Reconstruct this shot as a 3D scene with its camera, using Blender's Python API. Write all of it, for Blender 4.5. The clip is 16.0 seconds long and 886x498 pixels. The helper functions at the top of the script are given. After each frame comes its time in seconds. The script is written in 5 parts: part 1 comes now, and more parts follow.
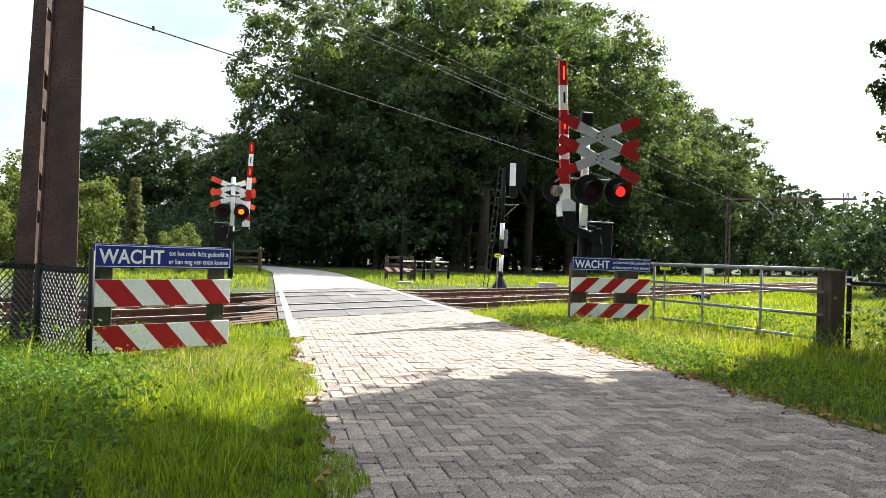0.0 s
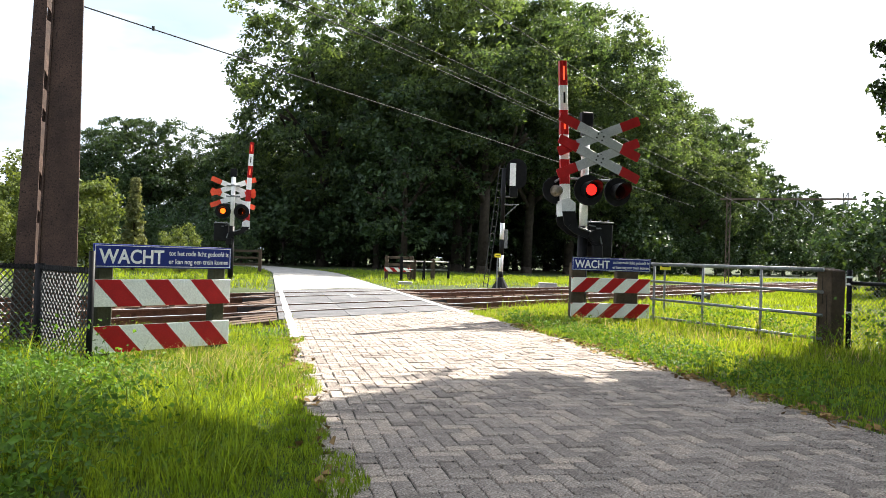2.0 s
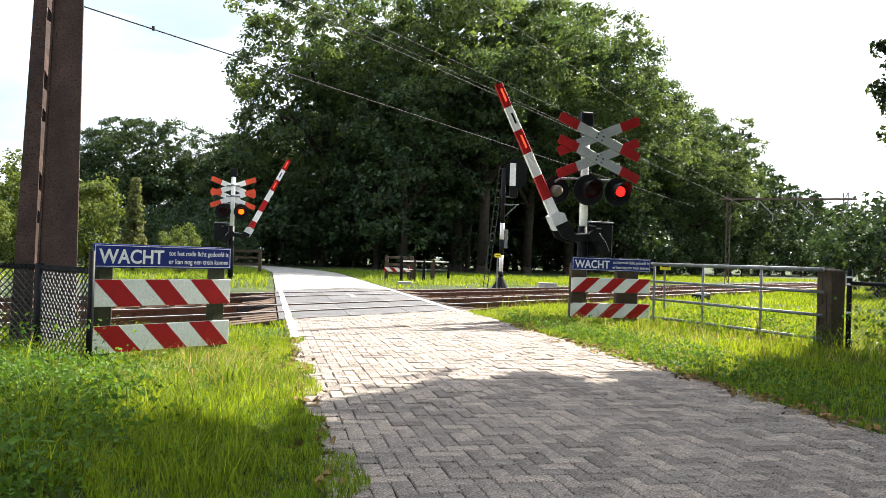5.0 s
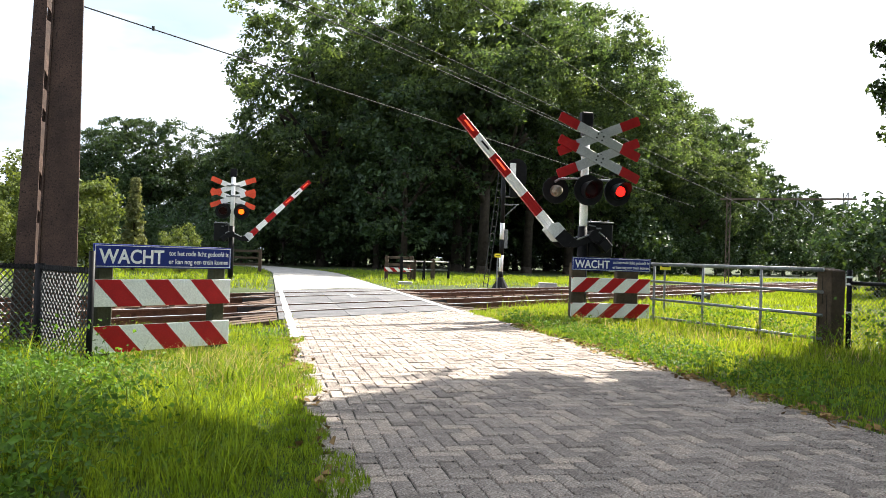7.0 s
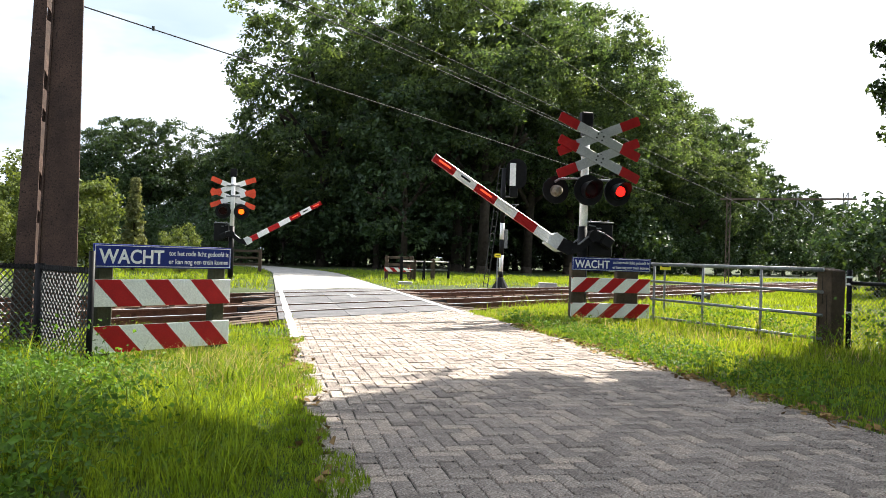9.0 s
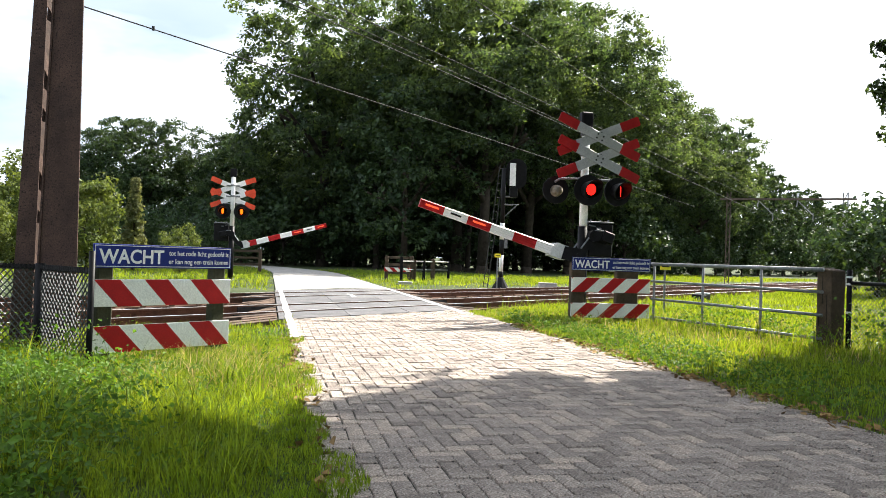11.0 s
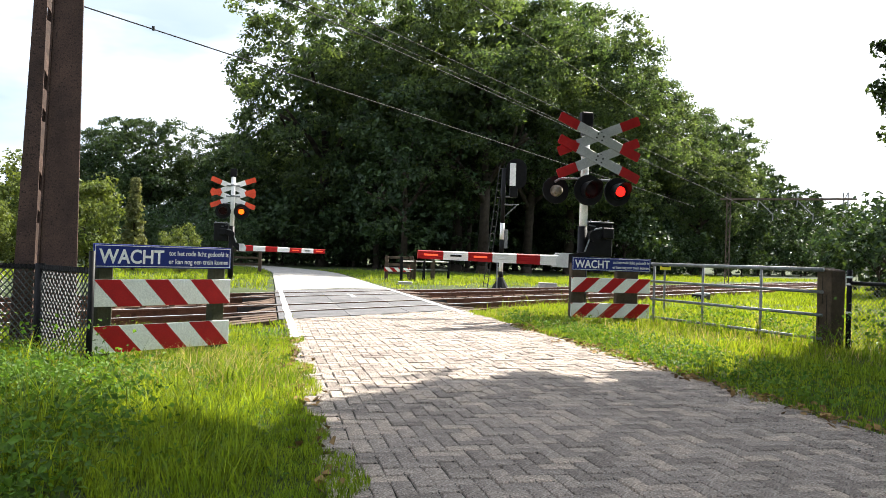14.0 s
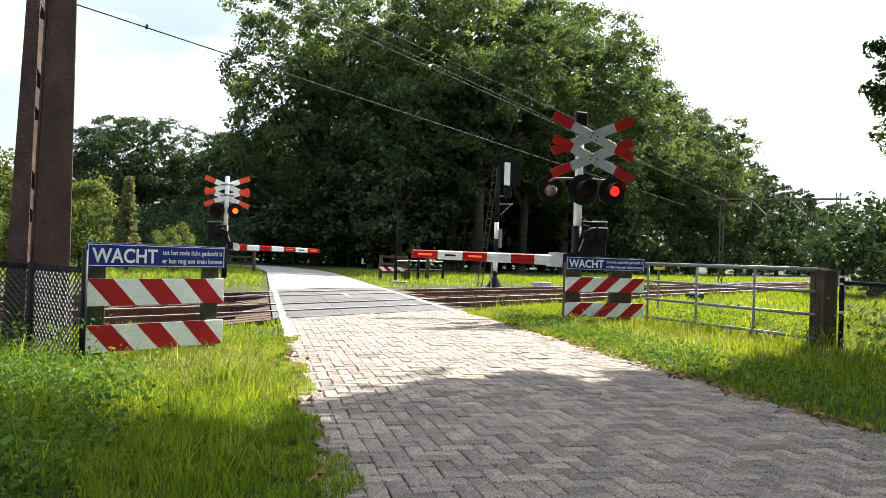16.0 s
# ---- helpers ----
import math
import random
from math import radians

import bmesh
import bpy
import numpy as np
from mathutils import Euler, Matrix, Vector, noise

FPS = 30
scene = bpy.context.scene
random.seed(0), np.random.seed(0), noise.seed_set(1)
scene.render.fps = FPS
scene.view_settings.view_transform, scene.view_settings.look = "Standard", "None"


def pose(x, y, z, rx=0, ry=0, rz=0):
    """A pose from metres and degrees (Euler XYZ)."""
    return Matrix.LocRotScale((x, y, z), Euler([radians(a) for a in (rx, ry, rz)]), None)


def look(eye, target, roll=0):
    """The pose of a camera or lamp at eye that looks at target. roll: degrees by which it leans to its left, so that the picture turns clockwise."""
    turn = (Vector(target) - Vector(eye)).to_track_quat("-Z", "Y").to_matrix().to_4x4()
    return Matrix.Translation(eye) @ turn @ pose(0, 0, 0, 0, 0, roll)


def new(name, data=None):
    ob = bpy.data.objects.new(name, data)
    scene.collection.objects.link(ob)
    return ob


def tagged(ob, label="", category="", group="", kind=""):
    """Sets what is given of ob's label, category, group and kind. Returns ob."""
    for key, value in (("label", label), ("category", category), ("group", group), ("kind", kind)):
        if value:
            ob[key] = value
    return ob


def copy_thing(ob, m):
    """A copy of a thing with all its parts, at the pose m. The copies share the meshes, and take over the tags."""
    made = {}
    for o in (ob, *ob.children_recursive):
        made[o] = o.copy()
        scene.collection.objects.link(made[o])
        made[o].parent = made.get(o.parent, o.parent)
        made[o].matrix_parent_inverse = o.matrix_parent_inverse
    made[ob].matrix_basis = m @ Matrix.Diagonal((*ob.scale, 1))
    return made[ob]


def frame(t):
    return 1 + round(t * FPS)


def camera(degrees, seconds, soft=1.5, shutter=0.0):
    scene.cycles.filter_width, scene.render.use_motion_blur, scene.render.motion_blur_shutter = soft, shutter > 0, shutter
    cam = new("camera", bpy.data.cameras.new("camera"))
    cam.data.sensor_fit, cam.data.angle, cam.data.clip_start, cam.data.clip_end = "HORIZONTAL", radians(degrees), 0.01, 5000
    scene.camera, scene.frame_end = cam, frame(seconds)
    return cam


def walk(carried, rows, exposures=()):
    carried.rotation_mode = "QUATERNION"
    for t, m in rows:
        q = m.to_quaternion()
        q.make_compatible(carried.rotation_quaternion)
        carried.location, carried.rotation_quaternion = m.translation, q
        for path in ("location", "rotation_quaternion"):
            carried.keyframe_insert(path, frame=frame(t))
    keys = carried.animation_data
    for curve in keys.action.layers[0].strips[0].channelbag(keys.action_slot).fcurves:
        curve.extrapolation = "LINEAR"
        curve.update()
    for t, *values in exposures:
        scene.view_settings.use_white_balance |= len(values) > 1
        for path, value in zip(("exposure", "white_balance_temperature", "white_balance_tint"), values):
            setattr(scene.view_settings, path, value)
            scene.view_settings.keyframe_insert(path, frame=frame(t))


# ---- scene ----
# camera and its path: standing still, nudged to the right near the end
EYE = (0.0, 0.0, 1.1)


def aim(yaw, pitch, roll):
    """A camera pose: yaw to the right, pitch upward and roll, in degrees."""
    y, p = radians(yaw), radians(pitch)
    ahead = Vector((math.sin(y) * math.cos(p), math.cos(y) * math.cos(p), math.sin(p)))
    return look(EYE, Vector(EYE) + ahead * 10, roll)


cam = camera(62, 16.0, soft=0.6)
walk(cam, [
    (0.0, aim(0, 0.66, 1.9)), (7.0, aim(0, 0.66, 1.9)), (14.4, aim(0, 0.66, 1.9)), (14.6, aim(0.1, 0.655, 1.91)), (14.7, aim(0.2, 0.65, 1.92)),
    (14.8, aim(0.37, 0.64, 1.93)), (14.9, aim(0.47, 0.63, 1.94)), (15.0, aim(0.5, 0.63, 1.95)), (15.5, aim(0.46, 0.63, 1.95)), (16.0, aim(0.44, 0.63, 1.95)),
], exposures=[(0.0, 1.71), (7.4, 1.71), (8.6, 1.61), (16.0, 1.61)])

# daylight: high sun ahead and to the right, hazy bright sky
SUN_AZ, SUN_EL = 39.0, 43.0
world = bpy.data.worlds.new("world")
scene.world = world
world.use_nodes = True
wt = world.node_tree
wt.nodes.clear()
sky = wt.nodes.new("ShaderNodeTexSky")
sky.sky_type, sky.sun_disc = "NISHITA", False
sky.sun_elevation, sky.sun_rotation = radians(SUN_EL), radians(SUN_AZ)
sky.air_density, sky.dust_density, sky.ozone_density = 1.0, 2.5, 1.0
bg_sky = wt.nodes.new("ShaderNodeBackground")
bg_sky.inputs["Strength"].default_value = 0.07
wt.links.new(sky.outputs[0], bg_sky.inputs["Color"])
bg_cloud = wt.nodes.new("ShaderNodeBackground")
bg_cloud.inputs["Strength"].default_value = 0.66
coord = wt.nodes.new("ShaderNodeTexCoord")
stretch = wt.nodes.new("ShaderNodeMapping")
stretch.inputs["Scale"].default_value = (1.2, 1.2, 3.5)
cloud = wt.nodes.new("ShaderNodeTexNoise")
cloud.inputs["Scale"].default_value, cloud.inputs["Detail"].default_value = 2.2, 6
ramp = wt.nodes.new("ShaderNodeValToRGB")
ramp.color_ramp.elements[0].position, ramp.color_ramp.elements[0].color = 0.36, (0.3, 0.3, 0.3, 1)
ramp.color_ramp.elements[1].position, ramp.color_ramp.elements[1].color = 0.56, (1, 1, 1, 1)
mixer = wt.nodes.new("ShaderNodeMixShader")
world_out = wt.nodes.new("ShaderNodeOutputWorld")
wt.links.new(coord.outputs["Generated"], stretch.inputs["Vector"])
wt.links.new(stretch.outputs[0], cloud.inputs["Vector"])
wt.links.new(cloud.outputs["Fac"], ramp.inputs["Fac"])
wt.links.new(ramp.outputs[0], mixer.inputs["Fac"])
veil = wt.nodes.new("ShaderNodeTexNoise")
veil.inputs["Scale"].default_value, veil.inputs["Detail"].default_value = 1.7, 5
veil_tone = wt.nodes.new("ShaderNodeValToRGB")
veil_tone.color_ramp.elements[0].position, veil_tone.color_ramp.elements[0].color = 0.4, (0.41, 0.49, 0.6, 1)
veil_tone.color_ramp.elements[1].position, veil_tone.color_ramp.elements[1].color = 0.54, (0.91, 0.965, 1.06, 1)
wt.links.new(stretch.outputs[0], veil.inputs["Vector"])
wt.links.new(veil.outputs["Fac"], veil_tone.inputs["Fac"])
wt.links.new(veil_tone.outputs[0], bg_cloud.inputs["Color"])
wt.links.new(bg_sky.outputs[0], mixer.inputs[1])
wt.links.new(bg_cloud.outputs[0], mixer.inputs[2])
wt.links.new(mixer.outputs[0], world_out.inputs["Surface"])

sun = new("sun", bpy.data.lights.new("sun", "SUN"))
sun.data.energy, sun.data.angle, sun.data.color = 5.0, radians(0.6), (1.0, 0.95, 0.86)
SUN_DIR = Vector((math.sin(radians(SUN_AZ)) * math.cos(radians(SUN_EL)), math.cos(radians(SUN_AZ)) * math.cos(radians(SUN_EL)), math.sin(radians(SUN_EL))))
sun.matrix_world = look(SUN_DIR * 60, (0, 0, 0))
# ---- materials ----
def ramp_node(nt, fac, stops):
    r = nt.nodes.new("ShaderNodeValToRGB")
    while len(r.color_ramp.elements) < len(stops):
        r.color_ramp.elements.new(0.5)
    for e, (p, c) in zip(r.color_ramp.elements, stops):
        e.position, e.color = p, (*c, 1)
    nt.links.new(fac, r.inputs["Fac"])
    return r.outputs[0]


def noise_node(nt, scale, detail=6, rough=0.6, vec=None):
    n = nt.nodes.new("ShaderNodeTexNoise")
    n.inputs["Scale"].default_value, n.inputs["Detail"].default_value, n.inputs["Roughness"].default_value = scale, detail, rough
    if vec is None:
        vec = nt.nodes.new("ShaderNodeTexCoord").outputs["Object"]
    nt.links.new(vec, n.inputs["Vector"])
    return n.outputs["Fac"]


def mix_node(nt, fac, a, b, mode="MIX"):
    m = nt.nodes.new("ShaderNodeMix")
    m.data_type, m.blend_type = "RGBA", mode
    for value, sock in ((fac, m.inputs["Factor"]), (a, m.inputs[6]), (b, m.inputs[7])):
        if isinstance(value, (int, float)):
            sock.default_value = value
        elif isinstance(value, tuple):
            sock.default_value = (*value, 1)
        else:
            nt.links.new(value, sock)
    return m.outputs[2]


def mat(name, dark, light, scale=6.0, fine=60.0, rough=0.75, metal=0.0, bump=0.15, stain=None, stain_scale=1.5, stain_at=0.6, vary=0.0, per="object", leafy=0.0, coat=0.0, spec=0.25, grit=0.25, speck=None, speck_at=0.66, pit=None, through_tint=(1.2, 1.28, 0.6)):
    """A surface of two tones mottled by noise, with fine grain, stains, relief and a tone that varies from piece to piece."""
    m = bpy.data.materials.new(name)
    m.use_nodes = True
    nt = m.node_tree
    bsdf, out = nt.nodes["Principled BSDF"], nt.nodes["Material Output"]
    big, small = noise_node(nt, scale, 5), noise_node(nt, fine, 4, 0.7)
    col = ramp_node(nt, big, [(0.3, dark), (0.7, light)])
    grain = ramp_node(nt, small, [(0.25, (1 - grit,) * 3), (0.75, (1 + grit,) * 3)])
    col = mix_node(nt, 1.0, col, grain, "MULTIPLY")
    if stain:
        where = noise_node(nt, stain_scale, 8, 0.65)
        mask = ramp_node(nt, where, [(stain_at, (0, 0, 0)), (min(stain_at + 0.09, 1), (1, 1, 1))])
        col = mix_node(nt, mask, col, stain)
    if speck:
        dots = ramp_node(nt, noise_node(nt, fine * 0.9, 2, 0.5, nt.nodes.new("ShaderNodeTexCoord").outputs["Object"]), [(speck_at, (0, 0, 0)), (speck_at + 0.05, (1, 1, 1))])
        col = mix_node(nt, dots, col, speck)
    if pit:
        holes = ramp_node(nt, noise_node(nt, fine * 0.62, 3, 0.6), [(0.36, (1, 1, 1)), (0.43, (0, 0, 0))])
        col = mix_node(nt, holes, col, pit)
    if vary:
        if per == "object":
            rnd = nt.nodes.new("ShaderNodeObjectInfo").outputs["Random"]
        else:
            rnd = nt.nodes.new("ShaderNodeNewGeometry").outputs["Random Per Island"]
        tone = ramp_node(nt, rnd, [(0.0, (1 - vary,) * 3), (0.5, (1, 1, 1)), (1.0, (1 + vary, 1 + vary * 0.9, 1 + vary * 0.7))])
        col = mix_node(nt, 1.0, col, tone, "MULTIPLY")
    nt.links.new(col, bsdf.inputs["Base Color"])
    bsdf.inputs["Roughness"].default_value, bsdf.inputs["Metallic"].default_value = rough, metal
    bsdf.inputs["Specular IOR Level"].default_value = 0.5 if metal > 0.5 else spec
    if coat:
        bsdf.inputs["Coat Weight"].default_value = coat
    if bump:
        b = nt.nodes.new("ShaderNodeBump")
        b.inputs["Strength"].default_value, b.inputs["Distance"].default_value = bump, 0.02
        nt.links.new(small, b.inputs["Height"])
        nt.links.new(b.outputs[0], bsdf.inputs["Normal"])
    if leafy:
        tr = nt.nodes.new("ShaderNodeBsdfTranslucent")
        warm = mix_node(nt, 1.0, col, through_tint, "MULTIPLY")
        nt.links.new(warm, tr.inputs["Color"])
        ms = nt.nodes.new("ShaderNodeMixShader")
        ms.inputs[0].default_value = leafy
        nt.links.new(bsdf.outputs[0], ms.inputs[1])
        nt.links.new(tr.outputs[0], ms.inputs[2])
        nt.links.new(ms.outputs[0], out.inputs["Surface"])
    return m


def glow(name, color, strength):
    m = bpy.data.materials.new(name)
    m.use_nodes = True
    bsdf = m.node_tree.nodes["Principled BSDF"]
    bsdf.inputs["Base Color"].default_value = (*color, 1)
    bsdf.inputs["Emission Color"].default_value = (*color, 1)
    bsdf.inputs["Emission Strength"].default_value = strength
    return m


M_SOIL = mat("meadow_soil", (0.02, 0.034, 0.01), (0.058, 0.076, 0.021), 0.8, 25, 0.95, bump=0.6, stain=(0.085, 0.095, 0.034), stain_scale=0.5)
M_GRASS = mat("grass_blade", (0.07, 0.155, 0.012), (0.175, 0.275, 0.03), 0.7, 6, 0.5, bump=0, vary=0.6, per="island", leafy=0.5, spec=0.3, through_tint=(2.2, 1.55, 0.5))
M_STRAW = mat("dry_grass", (0.3, 0.24, 0.1), (0.5, 0.42, 0.2), 0.9, 8, 0.6, bump=0, vary=0.4, per="island", leafy=0.4, through_tint=(1.2, 1.1, 0.8))
M_WEED = mat("weed_leaf", (0.05, 0.12, 0.018), (0.13, 0.21, 0.035), 1.2, 9, 0.6, bump=0, vary=0.4, per="island", leafy=0.35, spec=0.15)
M_BRICK = mat("paving_brick", (0.3, 0.252, 0.218), (0.49, 0.412, 0.35), 5, 80, 0.88, bump=1.0, speck=(0.66, 0.61, 0.55), speck_at=0.6, pit=(0.085, 0.075, 0.068), stain=(0.13, 0.115, 0.1), stain_scale=7, stain_at=0.6, vary=0.32, grit=0.85)
M_BRICKS = mat("paving_bricks", (0.3, 0.252, 0.218), (0.49, 0.412, 0.35), 5, 80, 0.88, bump=1.0, speck=(0.66, 0.61, 0.55), speck_at=0.6, pit=(0.085, 0.075, 0.068), stain=(0.13, 0.115, 0.1), stain_scale=7, stain_at=0.6, vary=0.32, grit=0.85, per="island")
M_JOINT = mat("joint_sand", (0.025, 0.022, 0.018), (0.1, 0.088, 0.07), 9, 150, 0.95, bump=0.5, stain=(0.07, 0.09, 0.03), stain_scale=2.5, stain_at=0.62)
M_ASPHALT = mat("deck_asphalt", (0.09, 0.088, 0.092), (0.165, 0.162, 0.165), 2.2, 140, 0.85, bump=0.5, stain=(0.16, 0.15, 0.14), stain_scale=2.6, stain_at=0.62, vary=0.15)
M_ROAD = mat("worn_road", (0.24, 0.23, 0.21), (0.38, 0.36, 0.33), 1.1, 110, 0.88, bump=0.4, stain=(0.17, 0.155, 0.13), stain_scale=0.6)
M_LINE = mat("road_paint", (0.62, 0.62, 0.6), (0.82, 0.82, 0.8), 6, 90, 0.7, bump=0.2, stain=(0.32, 0.31, 0.29), stain_scale=14, stain_at=0.62)
M_RAIL = mat("rusty_rail", (0.07, 0.034, 0.02), (0.16, 0.08, 0.05), 5, 80, 0.8, 0.2, bump=0.3)
M_RAILTOP = mat("polished_rail", (0.5, 0.47, 0.45), (0.7, 0.68, 0.66), 5, 120, 0.5, 0.9, bump=0.05)
M_SLEEPER = mat("sleeper_wood", (0.07, 0.05, 0.04), (0.17, 0.125, 0.095), 5, 70, 0.9, bump=0.4, vary=0.3)
M_TIMBER = mat("deck_timber", (0.055, 0.036, 0.026), (0.15, 0.1, 0.072), 5, 60, 0.9, bump=0.4, vary=0.4)
M_BALLAST = mat("ballast", (0.08, 0.06, 0.047), (0.22, 0.175, 0.145), 14, 40, 0.95, bump=0.7, vary=0.4, per="island")
M_RED = mat("red_film", (0.3, 0.004, 0.006), (0.42, 0.009, 0.009), 3, 60, 0.45, bump=0.03, stain=(0.24, 0.008, 0.008), stain_scale=5, stain_at=0.68)
M_WHITE = mat("white_film", (0.74, 0.76, 0.7), (0.86, 0.88, 0.82), 3, 60, 0.45, bump=0.03, stain=(0.66, 0.67, 0.6), stain_scale=5, stain_at=0.68)
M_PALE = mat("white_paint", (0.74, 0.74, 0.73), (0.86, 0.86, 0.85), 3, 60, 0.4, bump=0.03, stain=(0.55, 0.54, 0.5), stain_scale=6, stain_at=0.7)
# near cross only: the shade on its white beams is put into this grey
M_SHADEWHITE = mat("grey_film", (0.3, 0.32, 0.33), (0.42, 0.44, 0.45), 3, 60, 0.45, bump=0.03)
# far cross ends only: red brightened to look sunlit
M_SUNRED = mat("orange_red_paint", (0.6, 0.06, 0.025), (0.75, 0.1, 0.04), 3, 60, 0.5, bump=0.03)
M_BLUE = mat("blue_enamel", (0.006, 0.016, 0.13), (0.01, 0.024, 0.19), 4, 80, 0.35, bump=0.02, stain=(0.015, 0.03, 0.14), stain_scale=7, stain_at=0.68)
M_LETTER = mat("white_lettering", (0.72, 0.74, 0.76), (0.85, 0.86, 0.88), 8, 60, 0.5, bump=0)
M_BLACK = mat("black_paint", (0.004, 0.004, 0.005), (0.012, 0.012, 0.013), 5, 70, 0.5, bump=0.05, spec=0.12, stain=(0.025, 0.023, 0.022), stain_scale=4, stain_at=0.7)
M_STEEL = mat("galvanised_steel", (0.11, 0.12, 0.125), (0.24, 0.25, 0.26), 9, 90, 0.5, 0.3, bump=0.06, stain=(0.18, 0.17, 0.15), stain_scale=6, stain_at=0.68)
M_PALESTEEL = mat("pale_steel", (0.5, 0.52, 0.53), (0.68, 0.7, 0.7), 9, 90, 0.5, 0.2, bump=0.05, stain=(0.3, 0.29, 0.27), stain_scale=6, stain_at=0.7)
M_RUST = mat("brown_rusty_steel", (0.045, 0.027, 0.022), (0.1, 0.058, 0.045), 3, 70, 0.75, 0.1, bump=0.5, stain=(0.24, 0.16, 0.12), stain_scale=13, stain_at=0.72, grit=0.6, speck=(0.2, 0.13, 0.1), speck_at=0.7, pit=(0.022, 0.014, 0.012))
M_BATTEN = mat("bare_rusty_plate", (0.03, 0.018, 0.014), (0.1, 0.058, 0.043), 7, 60, 0.8, 0.0, bump=0.4, stain=(0.16, 0.1, 0.075), stain_scale=5, stain_at=0.6)
M_MAST = mat("weathered_mast", (0.06, 0.05, 0.042), (0.14, 0.11, 0.09), 4, 50, 0.8, 0.2, bump=0.1)
M_WOOD = mat("weathered_wood", (0.035, 0.026, 0.017), (0.1, 0.072, 0.048), 4, 45, 0.88, bump=0.45, stain=(0.035, 0.028, 0.02), stain_scale=5, stain_at=0.6)
M_MOSSWOOD = mat("mossy_post", (0.022, 0.025, 0.013), (0.06, 0.06, 0.034), 5, 50, 0.9, bump=0.4, stain=(0.03, 0.028, 0.02), stain_scale=5, stain_at=0.6)
M_CONC = mat("concrete", (0.3, 0.29, 0.27), (0.48, 0.46, 0.43), 4, 70, 0.9, bump=0.25)
M_YELLOW = mat("yellow_plate", (0.7, 0.6, 0.03), (0.85, 0.75, 0.06), 4, 60, 0.5, bump=0.02)
M_WIRE = mat("wire", (0.025, 0.025, 0.025), (0.06, 0.06, 0.06), 4, 60, 0.85, 0.0, bump=0)
M_COATED = mat("coated_wire", (0.03, 0.034, 0.036), (0.085, 0.09, 0.095), 30, 90, 0.45, 0.0, bump=0, spec=0.4)
M_FENCEWIRE = mat("fence_wire", (0.1, 0.105, 0.11), (0.24, 0.25, 0.25), 12, 60, 0.5, 0.6, bump=0)
M_BARK = mat("bark", (0.018, 0.014, 0.01), (0.05, 0.04, 0.03), 4, 30, 0.95, bump=0.8, vary=0.2)
M_LEAF = mat("oak_leaf", (0.019, 0.039, 0.027), (0.066, 0.094, 0.042), 0.22, 3, 0.5, bump=0, vary=0.6, per="island", leafy=0.42, spec=0.25, through_tint=(3.0, 2.8, 1.0))
M_LEAF_FAR = mat("dark_leaf", (0.018, 0.04, 0.022), (0.055, 0.085, 0.034), 0.28, 3, 0.5, bump=0, vary=0.55, per="island", leafy=0.24, spec=0.2, through_tint=(2.0, 1.9, 0.7))
M_LEAF_PALE = mat("pale_leaf", (0.07, 0.105, 0.025), (0.15, 0.18, 0.05), 0.5, 3, 0.55, bump=0, vary=0.45, per="island", leafy=0.4, through_tint=(1.4, 1.35, 0.7))
M_NEEDLE = mat("conifer_spray", (0.09, 0.11, 0.045), (0.17, 0.18, 0.08), 0.6, 4, 0.6, bump=0, vary=0.4, per="island", leafy=0.4, through_tint=(1.6, 1.5, 0.8))
M_DRY = mat("dry_leaf", (0.13, 0.075, 0.03), (0.28, 0.18, 0.07), 7, 40, 0.8, bump=0.1, vary=0.4, per="island")
M_LAMP_RED = glow("lit_red_lens", (1.0, 0.012, 0.008), 0.9)
M_LAMP_AMBER = glow("lit_orange_lens", (1.0, 0.1, 0.004), 1.2)
M_ARMLAMP = glow("arm_lamp", (1.0, 0.09, 0.03), 0.35)
M_LENS = mat("unlit_red_lens", (0.008, 0.0015, 0.0015), (0.018, 0.003, 0.003), 9, 90, 0.35, bump=0.05, spec=0.1)
M_TAN = mat("tan_enamel", (0.12, 0.1, 0.075), (0.2, 0.17, 0.13), 5, 60, 0.5, bump=0.05)
# ---- plan: the road runs 13.3 degrees to the left of straight ahead, the tracks 40 degrees to the right ----
RA, TA = radians(13.3), radians(40)
RU, RV = Vector((-math.sin(RA), math.cos(RA), 0)), Vector((math.cos(RA), math.sin(RA), 0))
TT, TN = Vector((math.sin(TA), math.cos(TA), 0)), Vector((-math.cos(TA), math.sin(TA), 0))
UP = Vector((0, 0, 1))


def on_road(u, v, z=0.0):
    return RU * u + RV * v + UP * z


def on_track(s, o, z=0.0):
    return TT * s + TN * o + UP * z


def turn_to(ax, place=(0, 0, 0)):
    """A pose whose x axis runs along the level direction ax."""
    return Matrix.Translation(place) @ Matrix.Rotation(math.atan2(ax[1], ax[0]), 4, "Z")


def place_along(p0, p1, roll_up=UP):
    """A pose at p0 with its z axis towards p1."""
    d = Vector(p1) - Vector(p0)
    return Matrix.Translation(p0) @ d.to_track_quat("Z", "Y").to_matrix().to_4x4()


def thing(name, m=None, label="", category="", group="", kind=""):
    ob = new(name)
    ob.empty_display_size = 0.1
    if m is not None:
        ob.matrix_world = m
    return tagged(ob, label, category, group, kind)


def part(name, bm, material, parent=None, label="", m=None, smooth=False):
    me = bpy.data.meshes.new(name)
    if smooth:
        for f in bm.faces:
            f.smooth = True
    bm.to_mesh(me)
    bm.free()
    me.materials.append(material)
    ob = new(name, me)
    if parent is not None:
        ob.parent = parent
    if m is not None:
        ob.matrix_basis = m
    return tagged(ob, label)


